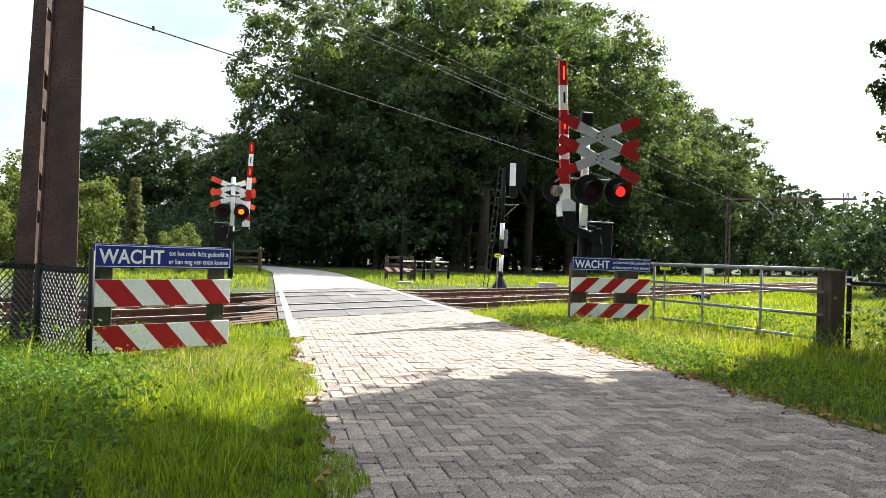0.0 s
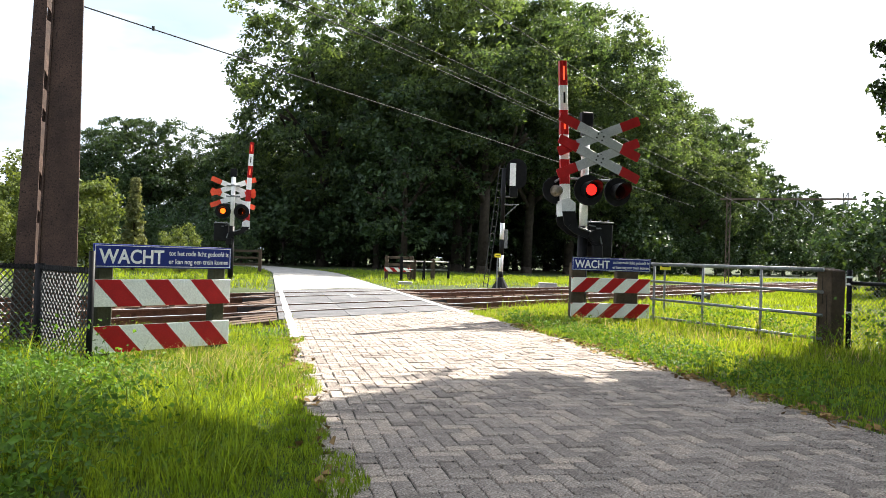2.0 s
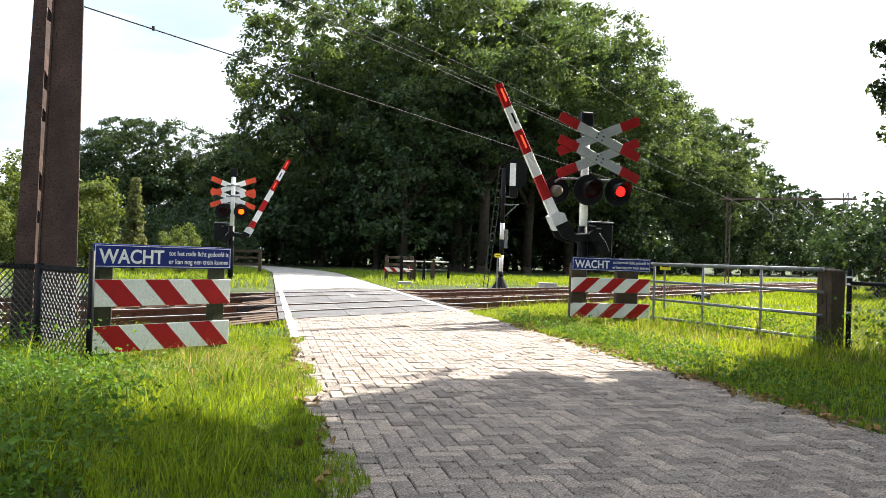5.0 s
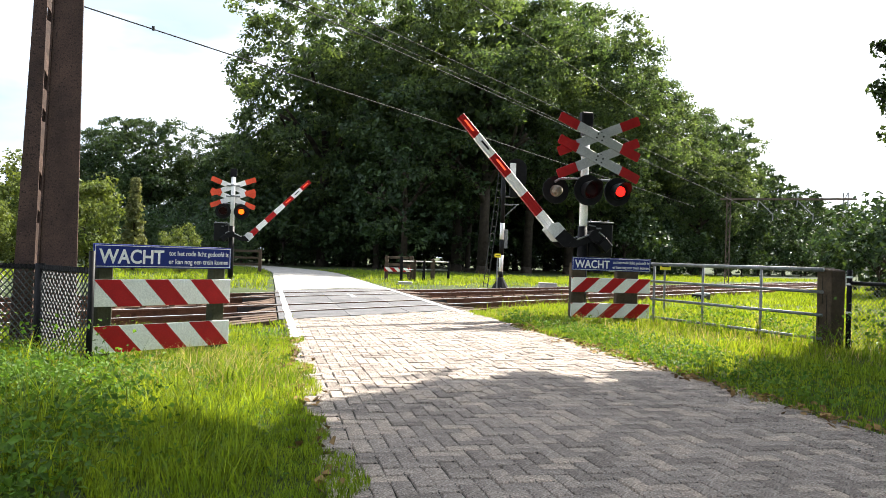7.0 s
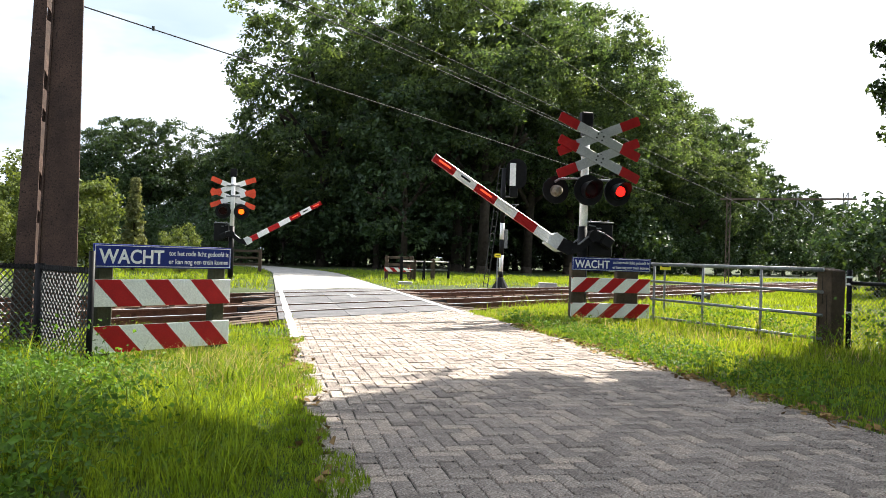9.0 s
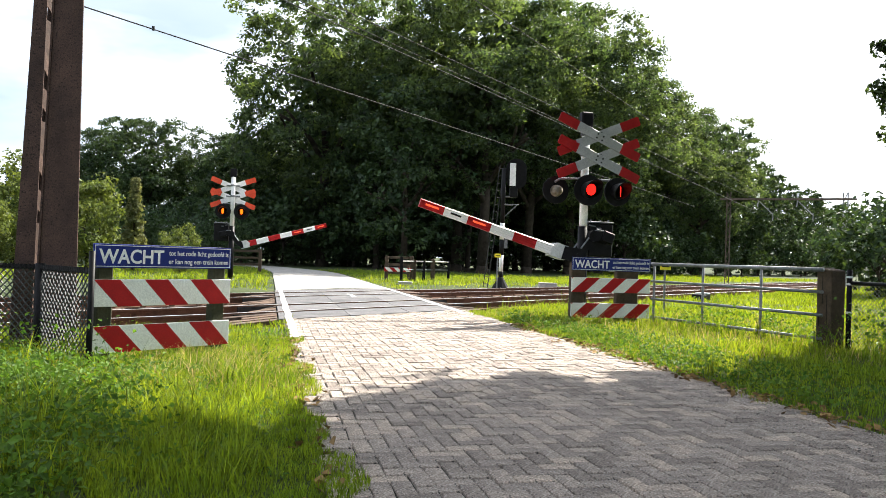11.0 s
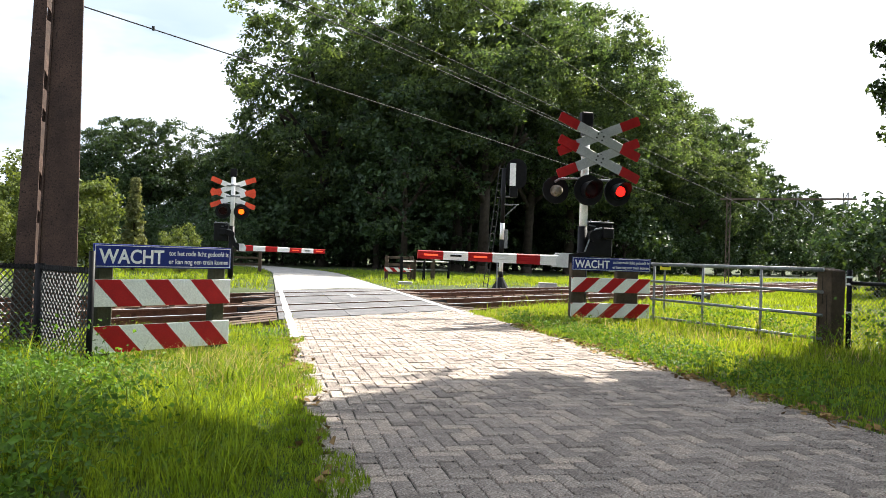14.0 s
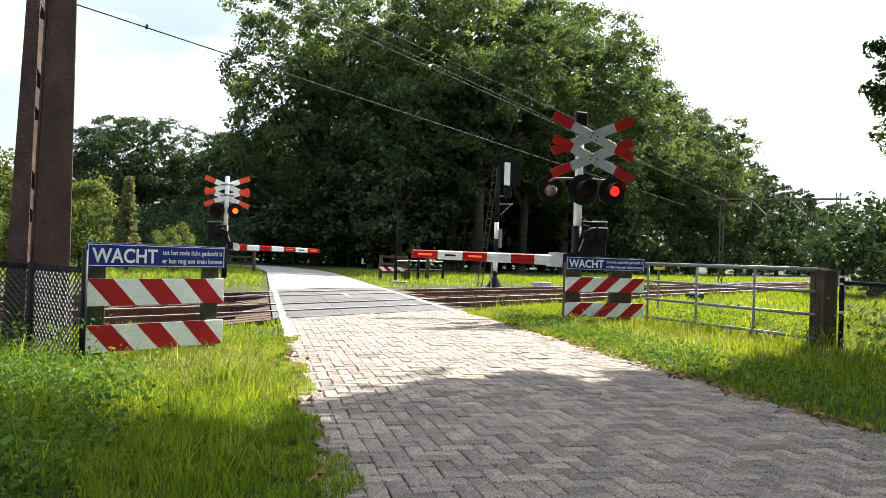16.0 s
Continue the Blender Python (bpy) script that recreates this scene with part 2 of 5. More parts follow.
def again(ob, m, parent=None, name=None):
    """Another piece on the same mesh."""
    o = new(name or ob.name.split(".")[0], ob.data)
    o.parent = parent if parent is not None else ob.parent
    o.matrix_basis = m
    return o


def from_arrays(name, verts, faces, material, parent=None, smooth=False):
    """One mesh from arrays of corners and of equal-sided faces."""
    verts, faces = np.asarray(verts, np.float32), np.asarray(faces, np.int32)
    me = bpy.data.meshes.new(name)
    k = faces.shape[1]
    me.vertices.add(len(verts))
    me.vertices.foreach_set("co", verts.ravel())
    me.loops.add(faces.size)
    me.loops.foreach_set("vertex_index", faces.ravel())
    me.polygons.add(len(faces))
    me.polygons.foreach_set("loop_start", np.arange(0, faces.size, k, dtype=np.int32))
    me.polygons.foreach_set("use_smooth", np.full(len(faces), smooth))
    me.update(calc_edges=True)
    me.validate()
    me.materials.append(material)
    ob = new(name, me)
    if parent is not None:
        ob.parent = parent
    return ob


def box(bm, sx, sy, sz, m=None, bevel=0.0):
    """A block centred on x and y that stands on z = 0 of the pose m."""
    r = bmesh.ops.create_cube(bm, size=1, matrix=Matrix.Translation((0, 0, sz / 2)) @ Matrix.Diagonal((sx, sy, sz, 1)))
    vs = r["verts"]
    if bevel:
        es = list({e for v in vs for e in v.link_edges})
        r2 = bmesh.ops.bevel(bm, geom=es, offset=bevel, segments=1, affect="EDGES", profile=0.5)
        vs = list({v for f in r2["faces"] for v in f.verts} | {v for v in vs if v.is_valid})
    if m is not None:
        bmesh.ops.transform(bm, matrix=m, verts=vs)
    return vs


def rod(bm, p0, p1, r0, r1=None, seg=10):
    d = Vector(p1) - Vector(p0)
    return bmesh.ops.create_cone(bm, cap_ends=True, segments=seg, radius1=r0, radius2=r0 if r1 is None else r1, depth=d.length,
                                 matrix=place_along(p0, p1) @ Matrix.Translation((0, 0, d.length / 2)))["verts"]


def tube(bm, points, r, seg=6):
    for a, b in zip(points[:-1], points[1:]):
        rod(bm, a, b, r, r, seg)


def prism(bm, outline, thick, m=None):
    """A plate: the outline in x and z, with its front face at y = 0 and its back at y = thick."""
    front = [bm.verts.new((x, 0, z)) for x, z in outline]
    back = [bm.verts.new((x, thick, z)) for x, z in outline]
    bm.faces.new(front)
    bm.faces.new(back[::-1])
    n = len(outline)
    for i in range(n):
        bm.faces.new((front[i], back[i], back[(i + 1) % n], front[(i + 1) % n]))
    bmesh.ops.recalc_face_normals(bm, faces=bm.faces[:])
    if m is not None:
        bmesh.ops.transform(bm, matrix=m, verts=front + back)


def fresh():
    return bmesh.new()


def lettering(name, text, size, material, parent, m, width=None, bold=0.0):
    cu = bpy.data.curves.new(name, "FONT")
    cu.body, cu.size, cu.extrude, cu.resolution_u, cu.offset = text, size, 0.001, 3, bold
    tmp = bpy.data.objects.new(name, cu)
    me = bpy.data.meshes.new_from_object(tmp)
    bpy.data.objects.remove(tmp)
    co = np.empty(len(me.vertices) * 3, np.float32)
    me.vertices.foreach_get("co", co)
    co = co.reshape(-1, 3)
    co[:, 0] -= co[:, 0].min()
    if width:
        co[:, 0] *= width / co[:, 0].max()
    me.vertices.foreach_set("co", co.ravel())
    me.update()
    me.materials.clear()
    me.materials.append(material)
    ob = new(name, me)
    ob.parent = parent
    ob.matrix_basis = m @ Matrix.Rotation(radians(90), 4, "X")
    return ob
# ---- ground, road, tracks ----
V_L, V_R = 0.30, 4.12          # edges of the brick road
O_NEAR, O_FAR = 9.85, 17.3     # edges of the crossing deck, across the tracks
RAILS = (11.0, 12.435, 14.75, 16.185)
TV, NV, UN, VN = TT.dot(RV), TN.dot(RV), RU.dot(TN), RV.dot(TN)


def s_at(v, o):
    """Where the line across the tracks at o meets the line along the road at v."""
    return (v - o * NV) / TV


def u_at(v, o):
    return (o - v * VN) / UN


def ground_z(x, y):
    """Height of the soil: level verges, a shallow trough for the ballast, soft bumps."""
    x, y = np.asarray(x, float), np.asarray(y, float)
    o = x * TN.x + y * TN.y
    v = x * RV.x + y * RV.y
    trough = np.clip((o - 9.3) / 0.8, 0, 1) * np.clip((18.2 - o) / 0.9, 0, 1)
    bumps = 0.03 * np.sin(x * 0.9 + 1.3 * np.sin(y * 0.6)) * np.sin(y * 0.8 + 0.5) + 0.015 * np.sin(x * 2.7 + y * 1.9)
    off = np.clip(np.maximum(V_L - 0.2 - v, v - V_R - 0.2) / 0.8, 0, 1)
    return -0.05 - 0.17 * trough + (0.04 + bumps) * off * (1 - trough)


def make_ground():
    near = np.concatenate([-np.geomspace(1500, 46, 16), np.arange(-45, 45.1, 0.75), np.geomspace(46, 1500, 16)])
    gx, gy = np.meshgrid(near, near + 18)
    verts = np.stack([gx.ravel(), gy.ravel(), ground_z(gx.ravel(), gy.ravel())], 1)
    n = len(near)
    i = np.arange(n * n).reshape(n, n)
    faces = np.stack([i[:-1, :-1], i[:-1, 1:], i[1:, 1:], i[1:, :-1]], -1).reshape(-1, 4)
    ob = from_arrays("ground", verts, faces, M_SOIL, smooth=True)
    tagged(ob, "grassy level ground with mown verges and meadow", "ground", kind="structure")


BRICK_L, BRICK_W, GAP = 0.21, 0.105, 0.0095
BED = []


def brick_shape():
    """Corners and faces of one worn paving brick with a chamfered top, centred on its top."""
    a, b, c = BRICK_L / 2 - GAP / 2, BRICK_W / 2 - GAP / 2, 0.004
    v = [(sx * a, sy * b, -0.03) for sx, sy in ((-1, -1), (1, -1), (1, 1), (-1, 1))]
    v += [(sx * a, sy * b, -c) for sx, sy in ((-1, -1), (1, -1), (1, 1), (-1, 1))]
    v += [(sx * (a - c), sy * (b - c), 0) for sx, sy in ((-1, -1), (1, -1), (1, 1), (-1, 1))]
    f = [(8, 9, 10, 11)]
    for k in range(4):
        j = (k + 1) % 4
        f += [(k, j, 4 + j, 4 + k), (4 + k, 4 + j, 8 + j, 8 + k)]
    return np.array(v), np.array(f)


def make_road():
    """Sand bed of the brick road; the bricks themselves come last in the file."""
    bm = fresh()
    pts = [on_road(-7, V_L - 0.03, -0.017), on_road(-7, V_R + 0.03, -0.017), on_road(u_at(V_R, O_NEAR), V_R + 0.03, -0.017), on_road(u_at(V_L, O_NEAR), V_L - 0.03, -0.012)]
    top = [bm.verts.new(p) for p in pts]
    low = [bm.verts.new(p - UP * 0.12) for p in pts]
    bm.faces.new(top)
    for k in range(4):
        bm.faces.new((low[k], low[(k + 1) % 4], top[(k + 1) % 4], top[k]))
    road = part("road", bm, M_JOINT)
    tagged(road, "grey paving-brick lane in running bond, worn and sandy", "road", kind="structure")
    BED.append(road)


def make_far_road():
    bm = fresh()
    rows = []
    v0, v1 = 0.25, 3.95
    for k in range(26):
        f = k / 25
        ul, ur = 21.75 + 55 * f ** 1.2, 24.45 + 53 * f ** 1.2
        bend = lambda u: -0.011 * max(0, u - 40) ** 2
        rows.append((on_road(ul, v0 + bend(ul), 0.0), on_road(ur, v1 + bend(ur), 0.0)))
    strips = []
    for l, r in rows:
        mid = (l + r) / 2 + UP * 0.03
        strips.append([bm.verts.new(p) for p in (l - UP * 0.12, l, mid, r, r - UP * 0.12)])
    for a, b in zip(strips[:-1], strips[1:]):
        for j in range(4):
            bm.faces.new((a[j], a[j + 1], b[j + 1], b[j]))
    tagged(part("road", bm, M_ROAD), "pale worn road bending away into the woods", "road", kind="structure")


def make_deck():
    deck = thing("crossing_deck", None, "dark asphalt and rubber crossing deck between the rails", "crossing", kind="structure")
    edges = [(O_NEAR, RAILS[0] - 0.075), (RAILS[0] + 0.11, RAILS[1] - 0.11), (RAILS[1] + 0.075, 13.58), (13.6, RAILS[2] - 0.075), (RAILS[2] + 0.11, RAILS[3] - 0.11), (RAILS[3] + 0.075, O_FAR)]
    rng = random.Random(4)
    for o0, o1 in edges:
        for k in range(3):
            va, vb = 0.2 + k * 1.28 + 0.008, 0.2 + (k + 1) * 1.28 - 0.008
            bm = fresh()
            z = rng.uniform(-0.004, 0.006)
            pts = [on_track(s_at(va, o0), o0, z), on_track(s_at(vb, o0), o0, z), on_track(s_at(vb, o1), o1, z), on_track(s_at(va, o1), o1, z)]
            top = [bm.verts.new(p) for p in pts]
            low = [bm.verts.new(p - UP * 0.16) for p in pts]
            bm.faces.new(top)
            for j in range(4):
                bm.faces.new((low[j], low[(j + 1) % 4], top[(j + 1) % 4], top[j]))
            bmesh.ops.recalc_face_normals(bm, faces=bm.faces[:])
            part("panel", bm, M_ASPHALT, deck)
    # weathered timbers and loose wedges at both ends of the deck
    for o0, o1 in edges:
        n = max(1, round((o1 - o0) / 0.24))
        for k in range(n):
            oa, ob_ = o0 + (o1 - o0) * k / n + 0.012, o0 + (o1 - o0) * (k + 1) / n - 0.012
            for v0, v1 in ((0.18 - rng.uniform(0.25, 0.95), 0.18), (4.06, 4.06 + rng.uniform(0.5, 1.0))):
                za, zb = rng.uniform(-0.03, 0.0), rng.uniform(-0.13, -0.02)
                if v1 > 1:
                    za, zb = zb, za
                bm = fresh()
                pts = [on_track(s_at(v, o), o, z) for v, o, z in ((v0, oa, zb), (v1, oa, za), (v1, ob_, za), (v0, ob_, zb))]
                top = [bm.verts.new(p) for p in pts]
                low = [bm.verts.new(p - UP * 0.11) for p in pts]
                bm.faces.new(top)
                for j in range(4):
                    bm.faces.new((low[j], low[(j + 1) % 4], top[(j + 1) % 4], top[j]))
                bmesh.ops.recalc_face_normals(bm, faces=bm.faces[:])
                part("timber", bm, M_TIMBER, deck, "weathered brown timber at the deck's end")
    rubber = mat("rubber", (0.012, 0.012, 0.012), (0.035, 0.034, 0.033), 6, 80, 0.7, bump=0.1)
    for o in RAILS:
        bm = fresh()
        for off, w in ((-0.056, 0.03), (0.07, 0.07)):
            pts = [on_track(s_at(-0.55, o + off), o + off - w / 2, -0.012), on_track(s_at(4.6, o + off), o + off - w / 2, -0.012),
                   on_track(s_at(4.6, o + off), o + off + w / 2, -0.012), on_track(s_at(-0.55, o + off), o + off + w / 2, -0.012)]
            top = [bm.verts.new(p) for p in pts]
            low = [bm.verts.new(p - UP * 0.1) for p in pts]
            bm.faces.new(top)
            for j in range(4):
                bm.faces.new((low[j], low[(j + 1) % 4], top[(j + 1) % 4], top[j]))
        part("rubber_strip", bm, rubber, deck)


def make_lines():
    """White edge lines over the crossing and a short dash in the middle."""
    for name, u0, u1, v, w in (("edge_line", 9.7, 25.2, 0.37, 0.11), ("edge_line", 14.6, 25.0, 3.86, 0.12), ("centre_dash", 19.0, 20.4, 2.2, 0.1)):
        n = max(2, int((u1 - u0) / 0.45))
        bm = fresh()
        rng = random.Random(int(u0 * 10))
        rows = []
        for k in range(n + 1):
            u = u0 + (u1 - u0) * k / n
            j = rng.uniform(-0.012, 0.012)
            rows.append([bm.verts.new(on_road(u, v + s * w / 2 + j, z)) for s, z in ((-1, 0.004), (-1, 0.012), (1, 0.012), (1, 0.004))])
        for a, b in zip(rows[:-1], rows[1:]):
            for j in range(3):
                bm.faces.new((a[j], a[j + 1], b[j + 1], b[j]))
        tagged(part(name, bm, M_LINE), "worn white painted line on the road", "road marking", kind="structure")


def make_tracks():
    foot = [(-0.07, -0.15), (0.07, -0.15), (0.07, -0.138), (0.012, -0.12), (0.012, -0.035), (0.034, -0.025), (0.034, 0.012), (-0.034, 0.012), (-0.034, -0.025), (-0.012, -0.035), (-0.012, -0.12), (-0.07, -0.138)]
    for o in RAILS:
        rail = thing("rail", turn_to(TT, on_track(-30, o)), "rusty steel running rail with a polished head", "rail", "rails of the two tracks", "structure")
        bm = fresh()
        a = [bm.verts.new((0, y, z)) for y, z in foot]
        b = [bm.verts.new((210, y, z)) for y, z in foot]
        for i in range(len(foot)):
            j = (i + 1) % len(foot)
            bm.faces.new((a[i], a[j], b[j], b[i]))
        bmesh.ops.recalc_face_normals(bm, faces=bm.faces[:])
        part("rail_profile", bm, M_RAIL, rail)
        bm = fresh()
        box(bm, 210, 0.05, 0.004, Matrix.Translation((105, 0, 0.0125)))
        part("running_surface", bm, M_RAILTOP, rail, "polished running surface")
    # sleepers, with rail clips
    for t, (oa, ob_) in enumerate(((RAILS[0], RAILS[1]), (RAILS[2], RAILS[3]))):
        mid = (oa + ob_) / 2
        first = None
        for k in range(-14, 120):
            s = k * 0.65
            c = on_track(s, mid)
            if -0.75 < c.dot(RV) < 4.75:
                continue
            m = turn_to(TN, on_track(s, mid, -0.30))
            if first is None:
                first = thing("sleeper", m, "dark weathered timber sleeper under the rails", "sleeper", "sleepers of the tracks")
                bm = fresh()
                box(bm, 2.5, 0.24, 0.15, bevel=0.012)
                part("beam", bm, M_SLEEPER, first)
                for e in (-0.7175, 0.7175):
                    for side in (-1, 1):
                        bm = fresh()
                        box(bm, 0.07, 0.11, 0.045, Matrix.Translation((e + side * 0.095, 0, 0.15)), 0.01)
                        rod(bm, (e + side * 0.1, 0, 0.19), (e + side * 0.1, 0, 0.22), 0.016, 0.014, 6)
                        part("rail_clip", bm, M_RAIL, first, "rusty rail clip")
            else:
                copy_thing(first, m)
    # ballast stones
    rng = np.random.default_rng(5)
    n = 20000
    s = -12 + 110 * rng.random(n) ** 1.5
    o = rng.uniform(9.75, 17.6, n)
    p = np.outer(s, TT) + np.outer(o, TN)
    v = p @ np.array(RV)
    keep = ((v < -0.6) | (v > 4.7))
    p, o = p[keep], o[keep]
    p[:, 2] = ground_z(p[:, 0], p[:, 1]) + rng.uniform(-0.01, 0.035, len(p))
    base = np.array([(1, 0, 0), (-0.5, 0.87, 0), (-0.5, -0.87, 0), (0.3, 0.2, 0.8), (0.0, -0.2, -0.7)])
    r = rng.uniform(0.025, 0.055, len(p))
    ang = rng.uniform(0, 6.28, len(p))
    cs, sn = np.cos(ang), np.sin(ang)
    b = base[None] * r[:, None, None] * rng.uniform(0.7, 1.3, (len(p), 5, 1))
    verts = np.stack([b[..., 0] * cs[:, None] - b[..., 1] * sn[:, None], b[..., 0] * sn[:, None] + b[..., 1] * cs[:, None], b[..., 2]], -1) + p[:, None]
    f = np.array([(0, 1, 3), (1, 2, 3), (2, 0, 3), (1, 0, 4), (2, 1, 4), (0, 2, 4)])
    faces = (np.arange(len(p))[:, None, None] * 5 + f[None]).reshape(-1, 3)
    tagged(from_arrays("ballast", verts.reshape(-1, 3), faces, M_BALLAST), "brown broken-stone ballast between the sleepers", "ballast", kind="stuff")
    bm = fresh()
    for s0, s1 in ((-40, s_at(-0.7, 13.6) + 0.2), (s_at(4.65, 13.6) - 0.2, 200)):
        a = [bm.verts.new(on_track(ss, oo, -0.205)) for ss, oo in ((s0, 9.9), (s1, 9.9), (s1, 17.5), (s0, 17.5))]
        bm.faces.new(a)
        lo = [bm.verts.new(v.co - UP * 0.1) for v in a]
        for j in range(4):
            bm.faces.new((lo[j], lo[(j + 1) % 4], a[(j + 1) % 4], a[j]))
    tagged(part("ballast_bed", bm, M_BALLAST), "brown broken-stone track bed", "track bed", kind="structure")


make_ground()
make_road()
make_far_road()
make_deck()
make_lines()
make_tracks()
# ---- warning boards beside the road ----
def stripes(board, w, h, lean, count, first_red, y):
    """Slanting red stripes, each a thin plate on the front of the board."""
    pitch = w / count
    slant = h * lean
    for k in range(-3, count + 3):
        if (k % 2 == 0) != first_red:
            continue
        x0, x1 = -w / 2 + k * pitch, -w / 2 + (k + 1) * pitch
        poly = [(x0, 0), (x1, 0), (x1 + slant, h), (x0 + slant, h)]
        for lim, sign in ((-w / 2, 1), (w / 2, -1)):
            outp = []
            for i, (ax, az) in enumerate(poly):
                bx, bz = poly[(i + 1) % len(poly)]
                ina, inb = (ax - lim) * sign >= 0, (bx - lim) * sign >= 0
                if ina:
                    outp.append((ax, az))
                if ina != inb:
                    f = (lim - ax) / (bx - ax)
                    outp.append((lim, az + f * (bz - az)))
            poly = outp
            if not poly:
                break
        if len(poly) < 3:
            continue
        bm = fresh()
        prism(bm, poly, 0.004, Matrix.Translation((0, y - 0.0035, 0)))
        part("stripe", bm, M_RED, board, "red reflective stripe")


def make_warning(name_m, label, lean, post_x, post_w, sizes, post_mat, first_red, count, down=0.0):
    """Two striped boards and a blue notice on two wooden posts; sizes: width, z of both boards, board height, z and height of the notice."""
    w, z1, z2, h, zs, hs = sizes
    top = thing("warning_barrier", name_m, label, "warning barrier", "warning barriers beside the road")
    for x, pw in zip(post_x, post_w):
        bm = fresh()
        box(bm, pw, 0.13, zs + hs * 0.55 + 0.35, Matrix.Translation((x, 0.085, -0.35)), 0.012)
        part("post", bm, post_mat, top, "dark weathered wooden post")
    for z, tilt in ((z1, down), (z2, 0)):
        bm = fresh()
        box(bm, w, 0.028, h, bevel=0.004)
        b = part("board", bm, M_WHITE, top, "white board with slanting red stripes", Matrix.Translation((0, 0, z)) @ Matrix.Rotation(radians(tilt), 4, "Y"))
        stripes(b, w, h, lean, count, first_red, -0.014)
    bm = fresh()
    box(bm, w, 0.02, hs, bevel=0.003)
    s = part("notice", bm, M_BLUE, top, "blue notice with white lettering", Matrix.Translation((0, 0, zs)))
    bm = fresh()
    e, d = 0.012, 0.006
    for x0, x1, za, zb in ((-w / 2 + e, w / 2 - e, e, e + d), (-w / 2 + e, w / 2 - e, hs - e - d, hs - e), (-w / 2 + e, -w / 2 + e + d, e + d, hs - e - d), (w / 2 - e - d, w / 2 - e, e + d, hs - e - d)):
        box(bm, x1 - x0, 0.003, zb - za, Matrix.Translation(((x0 + x1) / 2, -0.0115, za)))
    part("white_rim", bm, M_LETTER, s, "thin white rim line")
    fr = -0.0125
    lettering("lettering", "WACHT", hs * 0.84, M_LETTER, s, Matrix.Translation((-w / 2 + 0.05, fr, hs * 0.2)), w * 0.44, 0.004)
    lettering("lettering", "tot het rode licht gedoofd is", hs * 0.31, M_LETTER, s, Matrix.Translation((-w / 2 + w * 0.51, fr, hs * 0.57)), w * 0.465, 0.0009)
    lettering("lettering", "er kan nog een trein komen", hs * 0.31, M_LETTER, s, Matrix.Translation((-w / 2 + w * 0.51, fr, hs * 0.2)), w * 0.465, 0.0009)
    return top


make_warning(turn_to(TT, (-2.75, 7.36, 0)), "striped red-white boards and blue notice on dark posts", -0.92, (-0.6, 0.62), (0.15, 0.14),
             (1.47, 0.1, 0.535, 0.255, 0.9, 0.225), M_MOSSWOOD, False, 6)
make_warning(turn_to((math.cos(radians(11)), math.sin(radians(11)), 0), (3.06, 13.35, 0)), "striped red-white boards and blue notice on wide wooden posts", 1.1, (-0.62, 0.33), (0.26, 0.42),
             (1.51, 0.11, 0.565, 0.26, 0.955, 0.235), M_WOOD, True, 6)


# ---- level crossing barriers ----
MOVERS = {}


def disc(bm, r, depth, m, seg=28):
    bmesh.ops.create_cone(bm, cap_ends=True, segments=seg, radius1=r, radius2=r, depth=depth, matrix=m @ Matrix.Rotation(radians(90), 4, "X"))


def cross_beam(top, centre, length, width, ang, paint, tip_paint, y, facing):
    """One flat beam of the crossing sign, with red square ends."""
    rot = Matrix.Translation((centre[0], y, centre[1])) @ Matrix.Rotation(radians(-ang), 4, "Y")
    bm = fresh()
    tip = length * 0.23
    box(bm, length - 2 * tip, 0.022, width, Matrix.Translation((0, 0, -width / 2)), 0.003)
    beam = part("cross_beam", bm, paint, top, "flat crossing-sign beam with red ends", rot)
    for sgn in (-1, 1):
        a, b = sgn * (length / 2 - tip), sgn * length / 2
        pts = [(a, -width / 2), (b - sgn * 0.02, -width / 2), (b, -width * 0.38), (b, width * 0.38), (b - sgn * 0.02, width / 2), (a, width / 2)]
        bm = fresh()
        prism(bm, pts, 0.024, Matrix.Translation((0, -0.012, 0)))
        part("red_end", bm, tip_paint, beam, "red square beam end")
    first = None
    for x in (-0.06, 0.06):
        for z in (-width * 0.22, width * 0.22):
            at = Matrix.Translation((x, -facing * 0.014, z))
            if first is None:
                bm = fresh()
                disc(bm, 0.017, 0.012, Matrix.Identity(4), 8)
                first = part("bolt", bm, M_BLACK, beam, "", at)
            else:
                again(first, at)


